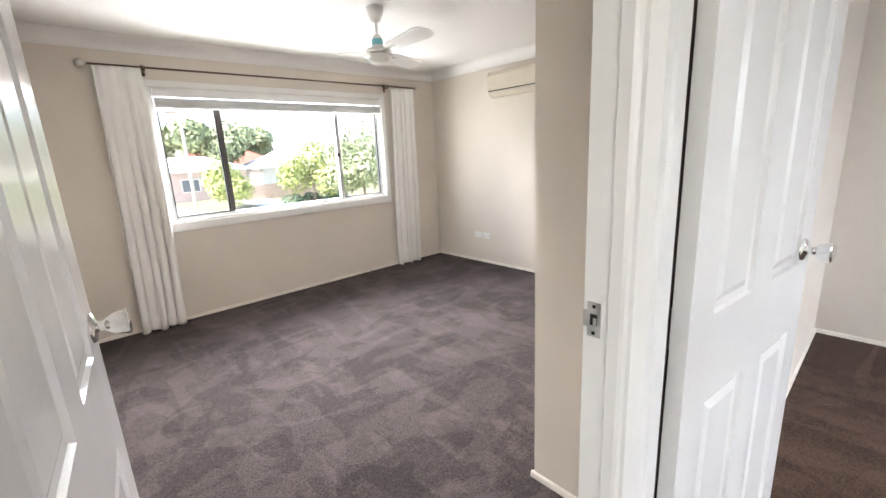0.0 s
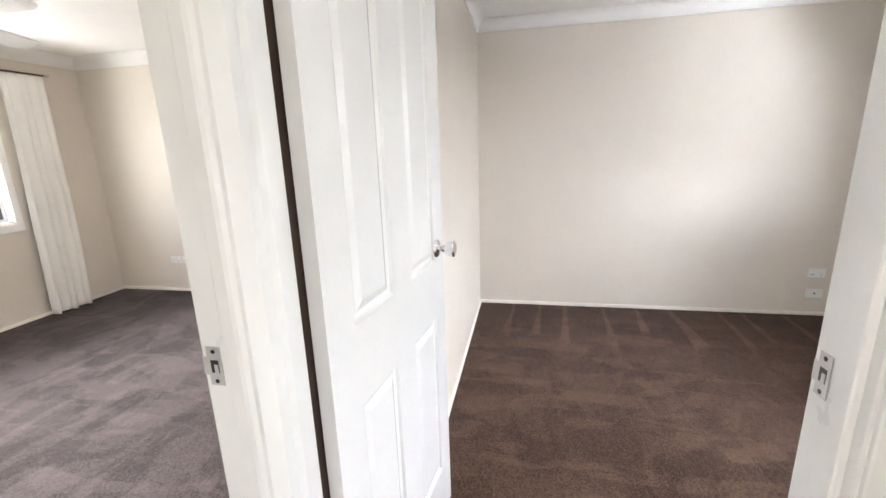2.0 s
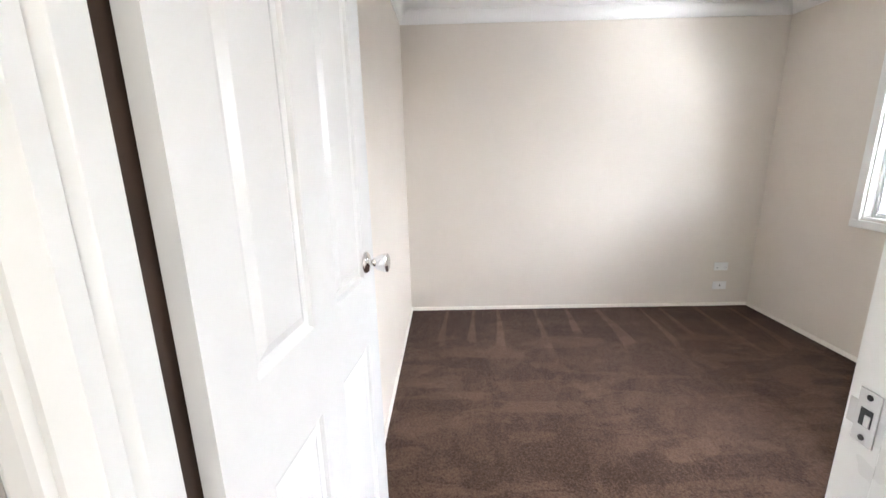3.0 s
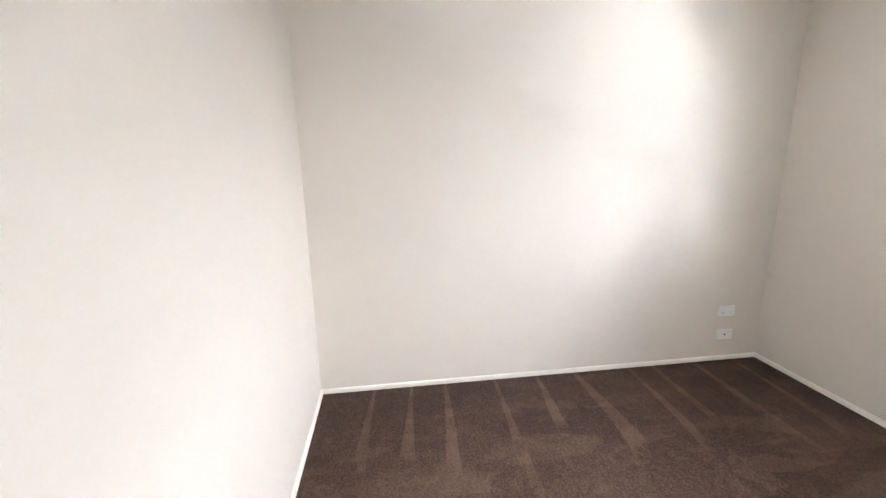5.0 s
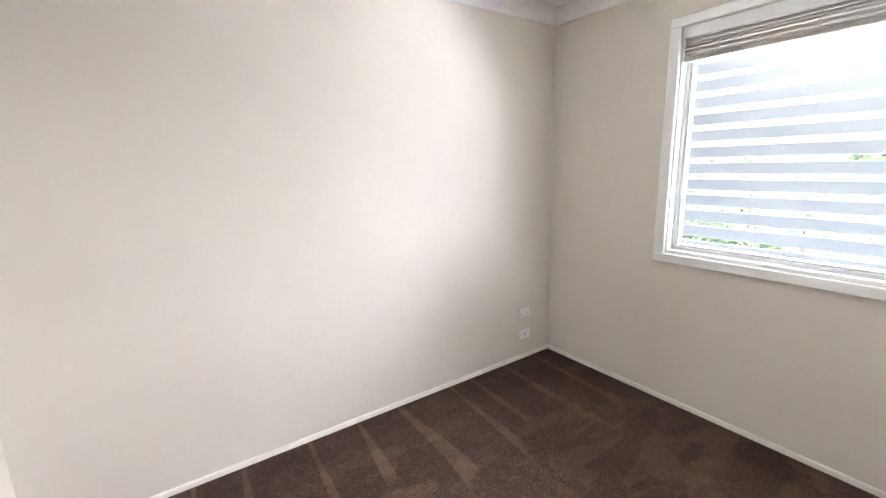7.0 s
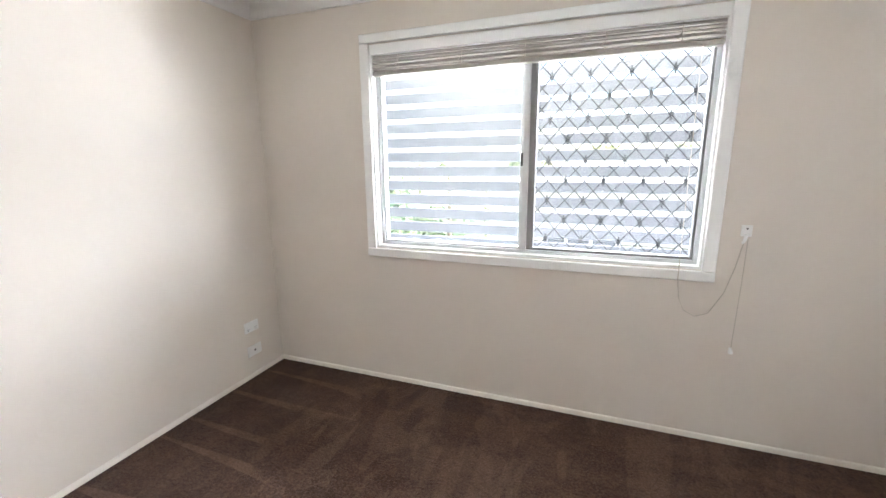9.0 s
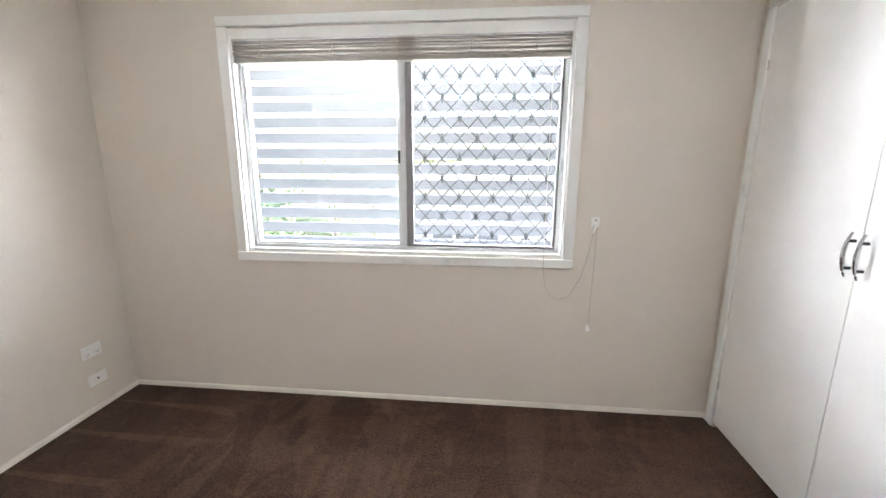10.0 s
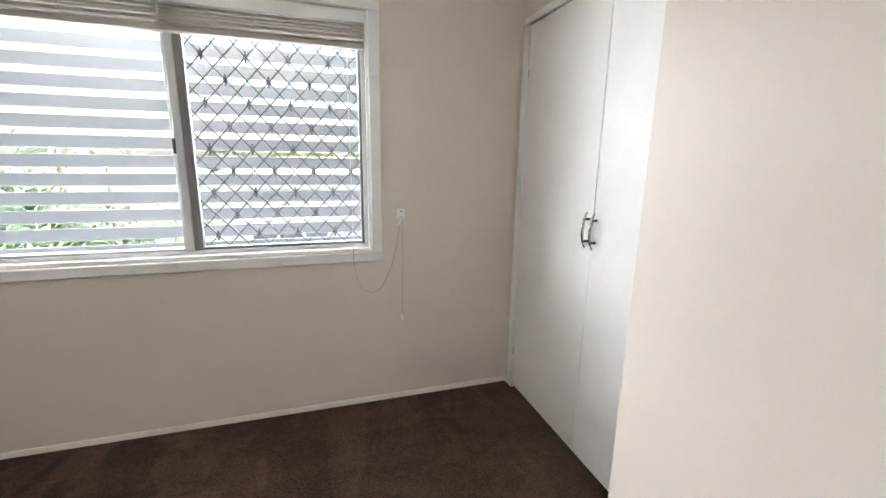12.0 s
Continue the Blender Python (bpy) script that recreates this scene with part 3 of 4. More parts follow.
part("latch", boxes(((MB - 0.026, ya - 0.016, 1.40), (MB + 0.004, ya - 0.004, 1.445)), bevel=0.003), M_BLACK, win, "small black sash latch")
frame_bars(win, ix0, MA - 0.020, iz0, iz1, ya + 0.012, yb - 0.012, 0.012, M_SEAL, "screen_frame", "thin black fly-screen frame")
frame_bars(win, MB + 0.020, ix1, iz0, iz1, ya + 0.012, yb - 0.012, 0.012, M_SEAL, "screen_frame", "thin black fly-screen frame")
pane(win, ix0 + 0.012, MA - 0.032, iz0 + 0.012, iz1 - 0.012, R1_N + 0.088)
pane(win, MA + 0.022, MB - 0.020, iz0, iz1, R1_N + 0.080)
pane(win, MB + 0.032, ix1 - 0.012, iz0 + 0.012, iz1 - 0.012, R1_N + 0.088)

blind = thing("venetian_blind", "white slatted blind drawn up to the window head", "blind")
part("headrail", boxes(((W1[0] + 0.02, R1_N - 0.030, 1.968), (W1[1] - 0.02, R1_N + 0.030, 2.024)), bevel=0.003), M_BLIND1, blind)
for i in range(12):
    z = 1.893 + i * 0.0052
    a = random.uniform(-0.002, 0.002)
    part("slat", boxes(((W1[0] + 0.022, R1_N - 0.024 + a, z), (W1[1] - 0.022, R1_N + 0.024 + a, z + 0.0032))), M_BLIND1, blind)
part("bottom_rail", boxes(((W1[0] + 0.022, R1_N - 0.024, 1.874), (W1[1] - 0.022, R1_N + 0.024, 1.892)), bevel=0.003), M_BLIND1, blind)

# bedroom two: sliding window with a diamond grille on the fixed light
win = thing("window_2", "white-trimmed silver aluminium sliding window with a grille", "window", kind="structure")
window_casing(win, W2, R2_S, -1)
x0, x1, z0, z1 = W2[0] + 0.014, W2[1] - 0.014, W2[2] + 0.014, W2[3] - 0.014
ya, yb = R2_S - 0.110, R2_S - 0.050
frame_bars(win, x0, x1, z0, z1, ya, yb, 0.020, M_ALU)
ix0, ix1, iz0, iz1 = x0 + 0.020, x1 - 0.020, z0 + 0.020, z1 - 0.020
MC = -1.765
part("mullion", boxes(((MC - 0.006, ya + 0.008, iz0), (MC + 0.028, yb + 0.004, iz1)), bevel=0.002), M_ALU, win)
part("mullion", boxes(((MC - 0.030, ya + 0.006, iz0), (MC - 0.007, yb - 0.010, iz1)), bevel=0.002), M_GREYALU, win, "grey inner sash stile")
part("latch", boxes(((MC + 0.022, yb + 0.003, 1.405), (MC + 0.034, yb + 0.016, 1.475)), bevel=0.002), M_BLACK, win, "small black sash latch")
frame_bars(win, ix0, MC - 0.030, iz0, iz1, ya + 0.006, yb - 0.014, 0.013, M_GREYALU, "screen_frame", "dark grey security screen frame")
frame_bars(win, MC + 0.028, ix1, iz0, iz1, ya + 0.010, yb - 0.006, 0.012, M_ALU, "sash_bar")
pane(win, MC + 0.040, ix1 - 0.012, iz0 + 0.012, iz1 - 0.012, R2_S - 0.075)
pane(win, ix0 + 0.013, MC - 0.043, iz0 + 0.013, iz1 - 0.013, R2_S - 0.066)

# grille: crossing wires and short clips where they meet
gx0, gx1, gz0, gz1 = ix0 + 0.012, MC - 0.042, iz0 + 0.012, iz1 - 0.012
cw, ch, gy = 0.0955, 0.107, R2_S - 0.098
grille = thing("security_grille", "dark grey diamond wire security grille behind the window glass", "grille")


def wire(p, q, r):
    d = Vector((q[0] - p[0], 0, q[1] - p[1]))
    n = Vector((-d.z, 0, d.x)).normalized() * r
    bm = bmesh.new()
    vs = []
    for yy in (gy - r, gy + r):
        for c, sg in ((p, 1), (p, -1), (q, -1), (q, 1)):
            vs.append(bm.verts.new((c[0] + sg * n.x, yy, c[1] + sg * n.z)))
    for f in ((0, 1, 2, 3), (7, 6, 5, 4), (0, 4, 5, 1), (1, 5, 6, 2), (2, 6, 7, 3), (3, 7, 4, 0)):
        bm.faces.new([vs[i] for i in f])
    return bm


slope = ch / cw
span_x, span_z = gx1 - gx0, gz1 - gz0
for sgn in (1, -1):
    k = -20
    while k < 40:
        c = k * cw
        # line x = gx0 + c + sgn * (z - gz0) / slope, clipped to the light
        lo_t, hi_t = 0.0, span_z
        for bound, side in ((0.0, 1), (span_x, -1)):
            t = (bound - c) * slope * sgn
            if (sgn > 0) == (side > 0):
                lo_t = max(lo_t, t)
            else:
                hi_t = min(hi_t, t)
        if hi_t - lo_t > 0.01:
            p = (gx0 + c + sgn * lo_t / slope, gz0 + lo_t)
            q = (gx0 + c + sgn * hi_t / slope, gz0 + hi_t)
            part("wire", wire(p, q, 0.0031), M_GRILLE, grille)
        k += 1
row = 0
z = gz0 + ch * 0.5
while z < gz1 - 0.02:
    x = gx0 + cw * (0.5 if row % 2 else 1.5)
    while x < gx1 - 0.02:
        part("clip", boxes(((x - 0.0045, gy - 0.003, z - 0.027), (x + 0.0045, gy + 0.003, z + 0.027)), ((x - 0.011, gy - 0.0034, z - 0.0045), (x + 0.011, gy + 0.0034, z + 0.0045))), M_GRILLE, grille)
        x += cw * 2
    z += ch
    row += 1

# unseen dark skin round the window, added to cut light bounced onto the slats
structure("bounce_cut_skin", boxes(((-4.3, R2_S - 0.135, -2.5), (W2[0], R2_S - 0.123, 2.6)), ((W2[1], R2_S - 0.135, -2.5), (0.12, R2_S - 0.123, 2.6)),
                                    ((W2[0], R2_S - 0.135, -2.5), (W2[1], R2_S - 0.123, W2[2]))), M_OUTER, "unseen dark charcoal outer skin, added to cut bounce onto the slats", "wall")
# unseen eave over the window, added to shade the slats from the sky
structure("eave", boxes(((-6.5, R2_S - 0.85, 2.62), (2.0, R2_S - 0.14, 2.70))), M_CEIL, "unseen white flat board added over the window to shade the slats", "eave")

# outdoor privacy slats
slats = thing("slat_screen", "pale grey horizontal aluminium slat screen outside the window", "slat screen")
SY = R2_S - 0.66
for i in range(18):
    z = 0.52 + i * 0.105
    bm = boxes(((W2[0] - 2.5, -0.007, -0.037), (W2[1] + 2.5, 0.007, 0.037)), bevel=0.005)
    bmesh.ops.transform(bm, matrix=pose(0, SY, z, 6), verts=bm.verts)
    part("slat", bm, M_SLAT, slats)
for x in (W2[0] - 2.45, W2[0] - 0.70, W2[1] + 0.90, W2[1] + 2.45):
    part("post", boxes(((x - 0.02, SY - 0.075, -2.4), (x + 0.02, SY - 0.03, 2.4)), bevel=0.003), M_SLAT, slats)

# pelmet board and bunched blind
solid("pelmet_board", boxes(((W2[0] + 0.016, R2_S - 0.046, 2.036), (W2[1] - 0.016, R2_S + 0.010, 2.090)), bevel=0.002), M_TRIM, "white painted headrail board over the blind", "headrail")
blind = thing("timber_blind", "lime-washed slatted blind bunched up at the window head", "blind")
bx0, bx1 = W2[0] + 0.018, W2[1] - 0.018
for i in range(10):
    z = 1.9565 + i * 0.0080
    bm = bmesh.new()
    box(bm, (bx0, -0.020, -0.0019), (bx1, 0.020, 0.0019), 0.0006)
    bmesh.ops.transform(bm, matrix=pose(0, R2_S - 0.022 + random.uniform(-0.006, 0.006), z + random.uniform(-0.0012, 0.0012), random.uniform(-6, 6), random.uniform(-0.09, 0.09), 0), verts=bm.verts)
    part("slat", bm, M_BLIND2, blind)
part("bottom_rail", boxes(((bx0, R2_S - 0.044, 1.924), (bx1, R2_S - 0.002, 1.950)), bevel=0.006, segments=2), M_BLIND2, blind, "thick pale bottom rail")
for i, x in enumerate((bx0 + 0.17, bx0 + 0.49, MC + 0.02, MC + 0.36, bx1 - 0.17)):
    bm = bmesh.new()
    zs = [2.036, 2.025, 2.01, 1.99, 1.97, 1.955, 1.94]
    tube(bm, [(x + 0.004 * math.sin(3 * k), R2_S + 0.001 + 0.004 * (k % 2), z) for k, z in enumerate(zs)], 0.0018, 6)
    tube(bm, [(x + 0.006, R2_S + 0.004, 1.985), (x + 0.020, R2_S + 0.007, 1.965), (x - 0.004, R2_S + 0.008, 1.955), (x + 0.016, R2_S + 0.006, 1.945)], 0.0025, 6)
    part("ladder_cord", bm, M_CORD, blind, "bunched beige ladder cord")

# cord, cleat and tassel beside the window
cleat = thing("cord_cleat", "small white plastic cord cleat screwed to the wall", "cord cleat", (-2.793, R2_S, 1.10))
part("plate", boxes(((-0.022, 0, -0.020), (0.022, 0.009, 0.034)), bevel=0.003, segments=2), M_PLAST, cleat)
part("screw", lathe([(0.004, 0.0), (0.004, 0.002)], pose(-0.001, 0.0075, 0.017, -90), 10), M_BLACK, cleat, "dark screw head")
bm = bmesh.new()
tube(bm, [(0.000, 0.006, -0.012), (0.004, 0.022, -0.020), (0.010, 0.030, -0.036), (0.018, 0.030, -0.050)], [0.008, 0.008, 0.007, 0.005], 8)
part("hook", bm, M_PLAST, cleat)
cord = thing("blind_cord", "thin beige blind cord looped from the blind to the cleat", "cord")
bm = bmesh.new()
pts = [(-2.530, R2_S + 0.012, 1.93), (-2.530, R2_S + 0.024, 1.40), (-2.532, R2_S + 0.026, 0.86), (-2.545, R2_S + 0.020, 0.76), (-2.575, R2_S + 0.010, 0.695), (-2.625, R2_S + 0.008, 0.668),
       (-2.680, R2_S + 0.008, 0.690), (-2.735, R2_S + 0.010, 0.80), (-2.765, R2_S + 0.016, 0.93), (-2.785, R2_S + 0.028, 1.075)]
tube(bm, pts, 0.0019, 6)
part("loop", bm, M_CORD, cord)
bm = bmesh.new()
tube(bm, [(-2.797, R2_S + 0.026, 1.07), (-2.800, R2_S + 0.014, 0.85), (-2.796, R2_S + 0.010, 0.53)], 0.0017, 6)
part("tail", bm, M_CORD, cord)
part("tassel", lathe([(0.002, 0.030), (0.006, 0.026), (0.009, 0.012), (0.011, 0.000), (0.009, -0.003)], pose(-2.797, R2_S + 0.012, 0.500, 0, 12, 0), 12), M_PLAST, cord, "white plastic tassel", True)


# ---- bedroom two: robe and sockets ----
robe = thing("wardrobe", "built-in wardrobe with two flat white doors, closed", "wardrobe")
for lo, hi in (((ROBE_X - 0.06, RY0 - 0.058, 0), (ROBE_X + 0.012, RY0 - 0.003, RZ - 0.004)), ((ROBE_X - 0.06, RY1 + 0.003, 0), (ROBE_X + 0.012, RY1 + 0.058, RZ - 0.004)),
               ((ROBE_X - 0.06, RY0 - 0.058, RZ - 0.001), (ROBE_X + 0.012, RY1 + 0.058, RZ + 0.040))):
    part("trim", boxes((lo, hi), bevel=0.004), M_TRIM, robe)
for ya, yb, hy, sgn in ((RY0, -2.2265, -2.250, 1), (-2.2235, RY1, -2.199, -1)):
    dr = part("door", boxes(((ROBE_X - 0.018, ya, 0.026), (ROBE_X + 0.002, yb, RZ - 0.006)), bevel=0.0018), M_ROBE, robe)
    bm = bmesh.new()
    n = 14
    path = []
    for i in range(n + 1):
        a = i / n
        path.append((ROBE_X + 0.003 + 0.034 * math.sin(math.pi * (0.06 + 0.88 * a)) ** 0.6, hy + 0.004 * math.sin(math.pi * a), 1.030 + 0.156 * a))
    tube(bm, path, [0.0035 + 0.0035 * math.sin(math.pi * i / n) for i in range(n + 1)], 10)
    part("handle", bm, M_HANDLE, dr, "polished chrome bow handle", True)
    for z in (1.060, 1.156):
        bm = bmesh.new()
        tube(bm, [(ROBE_X + 0.001, hy, z), (ROBE_X + 0.030, hy, z)], 0.0055, 10)
        part("handle_post", bm, M_BLACK, dr, "dark handle post")
    yh = ya if sgn > 0 else yb
    for z in (0.25, 1.85):
        part("hinge", lathe([(0.004, z - 0.022), (0.004, z + 0.022)], pose(ROBE_X + 0.004, yh - sgn * 0.0015, 0), 8), M_SATIN, dr)
# dark strip painted in for the shade below the robe doors
part("under_door_shade", boxes(((ROBE_X - 0.06, RY0, -0.001), (ROBE_X - 0.035, RY1, 0.05))), M_GAP, robe, "dark strip with the shade under the doors in its colour")


def socket(name, m, label, holes=0, group=""):
    ob = thing(name, label, "power outlet" if holes != 1 else "wall outlet", group=group)
    part("plate", boxes(((-0.058, 0, -0.036), (0.058, 0.009, 0.036)), bevel=0.003, segments=2), M_PLAST, ob)
    if holes == 1:
        part("port", boxes(((-0.006, 0.0085, -0.006), (0.006, 0.0105, 0.006)), bevel=0.001), M_BLACK, ob, "small dark socket hole")
    else:
        for x in (-0.032, 0.032):
            part("switch", boxes(((x - 0.008, 0.0085, 0.008), (x + 0.008, 0.0125, 0.026)), bevel=0.0015), M_PLAST, ob)
            for dx, a in ((-0.008, 30), (0.008, -30), (0.0, 0)):
                bm = boxes(((-0.0012, 0.0088, -0.004), (0.0012, 0.0096, 0.004)))
                bmesh.ops.transform(bm, matrix=pose(x + dx, 0, -0.010 if a else -0.020, 0, a, 0), verts=bm.verts)
                part("slot", bm, M_SEAL, ob)
    ob.matrix_world = m
    return ob


EAST_FACE = Matrix(((0, -1, 0, 0), (1, 0, 0, 0), (0, 0, 1, 0), (0, 0, 0, 1)))
socket("power_outlet", Matrix.Translation((0, -2.690, 0.357)) @ EAST_FACE, "white double power outlet on the cream wall", 2)
socket("aerial_outlet", Matrix.Translation((0, -2.697, 0.186)) @ EAST_FACE, "white aerial outlet plate with one dark hole", 1)
socket("power_outlet", Matrix.Translation((0, 3.275, 0.350)) @ EAST_FACE, "white double power outlet low on the cream wall", 2)
socket("power_outlet", Matrix.Translation((0, 3.140, 0.350)) @ EAST_FACE, "white double power outlet low on the cream wall", 2)


# ---- bedroom one: curtains, fan, air conditioner ----
def curtain(name, top, low, y, z0, z1, folds, seed, label):
    rnd = random.Random(seed)
    phases = [rnd.uniform(-1.3, 1.3) for _ in range(folds + 2)]
    depth = [rnd.uniform(0.35, 1.35) for _ in range(folds + 2)]
    ob = thing(name, label, "curtain", group="curtain pair")
    bm = bmesh.new()
    nx, nz = 96, 40
    rows = []
    for j in range(nz + 1):
        v = j / nz
        a, b = top[0] + (low[0] - top[0]) * v ** 1.4, top[1] + (low[1] - top[1]) * v ** 1.4
        amp = 0.005 + 0.020 * min(1, v * 1.6) + 0.008 * v
        line = []
        for i in range(nx + 1):
            u = i / nx
            k = u * folds
            ph = 2 * math.pi * k + phases[int(k)] * (1 - k % 1) + phases[int(k) + 1] * (k % 1) + 0.5 * v
            sway = 0.010 * math.sin(5 * v + seed + 3 * u)
            z = z1 + (z0 - z1) * v
            if j == nz:
                z += 0.010 * math.sin(ph * 0.5 + seed)
            line.append(bm.verts.new((a + (b - a) * u + 0.012 * math.cos(ph) * v + sway * v, y + amp * (depth[int(k)] * (1 - k % 1) + depth[int(k) + 1] * (k % 1)) * math.sin(ph) + 0.01 * math.sin(3 * u + seed), z)))
        rows.append(line)
    for p, q in zip(rows, rows[1:]):
        for i in range(nx):
            bm.faces.new((p[i], p[i + 1], q[i + 1], q[i]))
    cl = part("cloth", bm, M_CURTAIN, ob, smooth=True)
    sol = cl.modifiers.new("thickness", "SOLIDIFY")
    sol.thickness = 0.0022
    bm = boxes(((top[0], y - 0.0115, z1 - 0.125), (top[1], y - 0.009, z1 - 0.122)))
    part("heading_seam", bm, M_CURTAIN, ob)
    return ob


CY = R1_N - 0.085
curtain("curtain", (-3.475, -3.170), (-3.560, -3.205), CY, 0.012, 2.165, 5, 3, "white lined curtain drawn aside, hem bunched on the carpet")
curtain("curtain", (-0.735, -0.400), (-0.800, -0.455), CY, 0.012, 2.165, 5, 8, "white lined curtain drawn aside by the room corner")
rod = thing("curtain_rod", "thin dark bronze curtain rod with pewter ball finials", "curtain rod")
bm = bmesh.new()
tube(bm, [(-3.50, CY, 2.172), (-0.38, CY, 2.180)], 0.008, 12)
part("rod", bm, M_BRONZE, rod, smooth=True)
ball = [(0.008, 0.0), (0.010, 0.006), (0.009, 0.012), (0.016, 0.018), (0.024, 0.030), (0.025, 0.040), (0.019, 0.052), (0.008, 0.060), (0.0, 0.062)]
part("finial", lathe([(r * 1.25, z * 1.15) for r, z in ball], pose(-3.50, CY, 2.172, 0, -90), 16), M_SATIN, rod, "pewter ball finial", True)
part("finial", lathe([(r * 0.7, z * 0.8) for r, z in ball], pose(-0.38, CY, 2.180, 0, 90), 16), M_SATIN, rod, "pewter ball finial", True)
for x, z in ((-3.145, 2.173), (-0.770, 2.179)):
    bm = bmesh.new()
    box(bm, (x - 0.013, R1_N - 0.010, z - 0.055), (x + 0.013, R1_N, z + 0.030), 0.003)
    tube(bm, [(x, R1_N - 0.006, z - 0.020), (x, CY + 0.006, z - 0.016), (x, CY - 0.006, z - 0.004)], 0.008, 8)
    part("bracket", bm, M_BRONZE, rod, "dark brown rod bracket")

FX, FY = -1.975, 2.365
fan = thing("ceiling_fan", "white three-blade ceiling fan with a pale blue collar", "ceiling fan", (FX, FY, 0))
part("canopy", lathe([(0.060, 2.400), (0.060, 2.385), (0.052, 2.350), (0.030, 2.305), (0.018, 2.298)]), M_PLAST, fan, smooth=True)
part("downrod", lathe([(0.010, 2.30), (0.010, 2.19)], None, 14), M_PLAST, fan, smooth=True)
part("collar", lathe([(0.018, 2.222), (0.030, 2.215), (0.035, 2.196)]), M_PLAST, fan, smooth=True)
part("band", lathe([(0.036, 2.196), (0.038, 2.193), (0.041, 2.158), (0.039, 2.155)]), M_BLUE, fan, "pale blue plastic band", True)
part("neck", lathe([(0.040, 2.155), (0.044, 2.140), (0.048, 2.133)]), M_PLAST, fan, smooth=True)
part("motor", lathe([(0.050, 2.133), (0.084, 2.128), (0.098, 2.116), (0.101, 2.095), (0.096, 2.078), (0.080, 2.070)], None, 36), M_PLAST, fan, smooth=True)
part("dome", lathe([(0.074, 2.070), (0.072, 2.055), (0.058, 2.040), (0.032, 2.030), (0.0, 2.027)], None, 32), M_PLAST, fan, smooth=True)
part("trim_ring", lathe([(0.1015, 2.103), (0.1035, 2.101), (0.1035, 2.091), (0.1015, 2.089)], None, 36), M_CHROME, fan, "thin bright trim ring", True)
for a in (-95, 24, 143):
    bm = bmesh.new()
    n = 18
    up, dn = [], []
    for i in range(n + 1):
        s = i / n
        r = 0.16 + 0.46 * s
        half = 0.050 + 0.022 * s
        if s > 0.82:
            half *= math.sqrt(max(0.0, 1 - ((s - 0.82) / 0.18) ** 2)) * 0.98 + 0.02
        if s < 0.1:
            half *= 0.72 + 2.8 * s
        for lst, off in ((up, 0.004), (dn, -0.004)):
            lst.append([bm.verts.new((r, q * half, off - q * half * math.tan(radians(13)))) for q in (-1, -0.5, 0, 0.5, 1)])
    for i in range(n):
        for k in range(4):
            bm.faces.new((up[i][k], up[i][k + 1], up[i + 1][k + 1], up[i + 1][k]))
            bm.faces.new((dn[i][k + 1], dn[i][k], dn[i + 1][k], dn[i + 1][k + 1]))
        for k in (0, 4):
            bm.faces.new((up[i][k], up[i + 1][k], dn[i + 1][k], dn[i][k]))
    for k in range(4):
        bm.faces.new((up[0][k], up[0][k + 1], dn[0][k + 1], dn[0][k]))
        bm.faces.new((up[n][k], up[n][k + 1], dn[n][k + 1], dn[n][k]))
    turn = pose(0, 0, 2.112, 0, 0, a)
    bmesh.ops.transform(bm, matrix=turn, verts=bm.verts)
    bl = part("blade", bm, M_PLAST, fan, smooth=True)
    bm = boxes(((0.085, -0.018, -0.006), (0.235, 0.018, -0.0015)), bevel=0.002)
    bmesh.ops.transform(bm, matrix=turn, verts=bm.verts)
    part("blade_iron", bm, M_SATIN, bl, "grey metal blade bracket")

ac = thing("air_conditioner", "aged cream split-system air conditioner high on the wall", "air conditioner", (0, 2.515, 1.950))
prof = [(0, 0.020), (0.09, 0.0), (0.150, 0.018), (0.178, 0.050), (0.186, 0.10), (0.186, 0.215), (0.176, 0.248), (0.150, 0.262), (0, 0.262)]
bm = bmesh.new()
ends = [[bm.verts.new((-d, y, z)) for d, z in prof] for y in (-0.395, 0.395)]
for i in range(len(prof)):
    j = (i + 1) % len(prof)
    bm.faces.new((ends[0][i], ends[0][j], ends[1][j], ends[1][i]))
bm.faces.new(ends[0])
bm.faces.new(list(reversed(ends[1])))
part("body", bm, M_CREAMP, ac)
part("front_panel", boxes(((-0.192, -0.388, 0.082), (-0.184, 0.388, 0.222)), bevel=0.004, segments=2), M_CREAMP, ac)
part("air_slot", boxes(((-0.187, -0.360, 0.058), (-0.170, 0.380, 0.068))), M_BLACK, ac, "dark air outlet slot")
bm = boxes(((-0.030, -0.350, -0.003), (0.030, 0.350, 0.003)), bevel=0.002)
bmesh.ops.transform(bm, matrix=pose(-0.165, 0, 0.028, 0, 52, 0), verts=bm.verts)
part("louvre", bm, M_CREAMP, ac)
for i in range(5):
    part("grille_rib", boxes(((-0.1775 + 0.005 * i, -0.37, 0.243 + 0.003 * i), (-0.1745 + 0.005 * i, 0.37, 0.249 + 0.003 * i))), M_CREAMP, ac)


# ---- outdoors ----
GZ = -2.4
bm = bmesh.new()
box(bm, (-900, -900, GZ - 1), (900, 900, GZ))
structure("ground", bm, M_GRASS, "sunlit suburban lawn", "ground")
structure("road", boxes(((-300, 24, GZ), (300, 31, GZ + 0.02))), M_ROAD, "grey suburban street", "road")
structure("pavement", boxes(((-300, 31.0, GZ), (300, 31.3, GZ + 0.14)), ((-300, 34.2, GZ), (300, 35.6, GZ + 0.05)), ((-1.5, 35.6, GZ), (3.8, 46, GZ + 0.04)), ((8.6, 35.6, GZ), (11.4, 46, GZ + 0.04)),
                             ((-300, 23.7, GZ), (300, 24.0, GZ + 0.14))), M_CONC, "pale concrete kerb, path and driveways", "pavement")


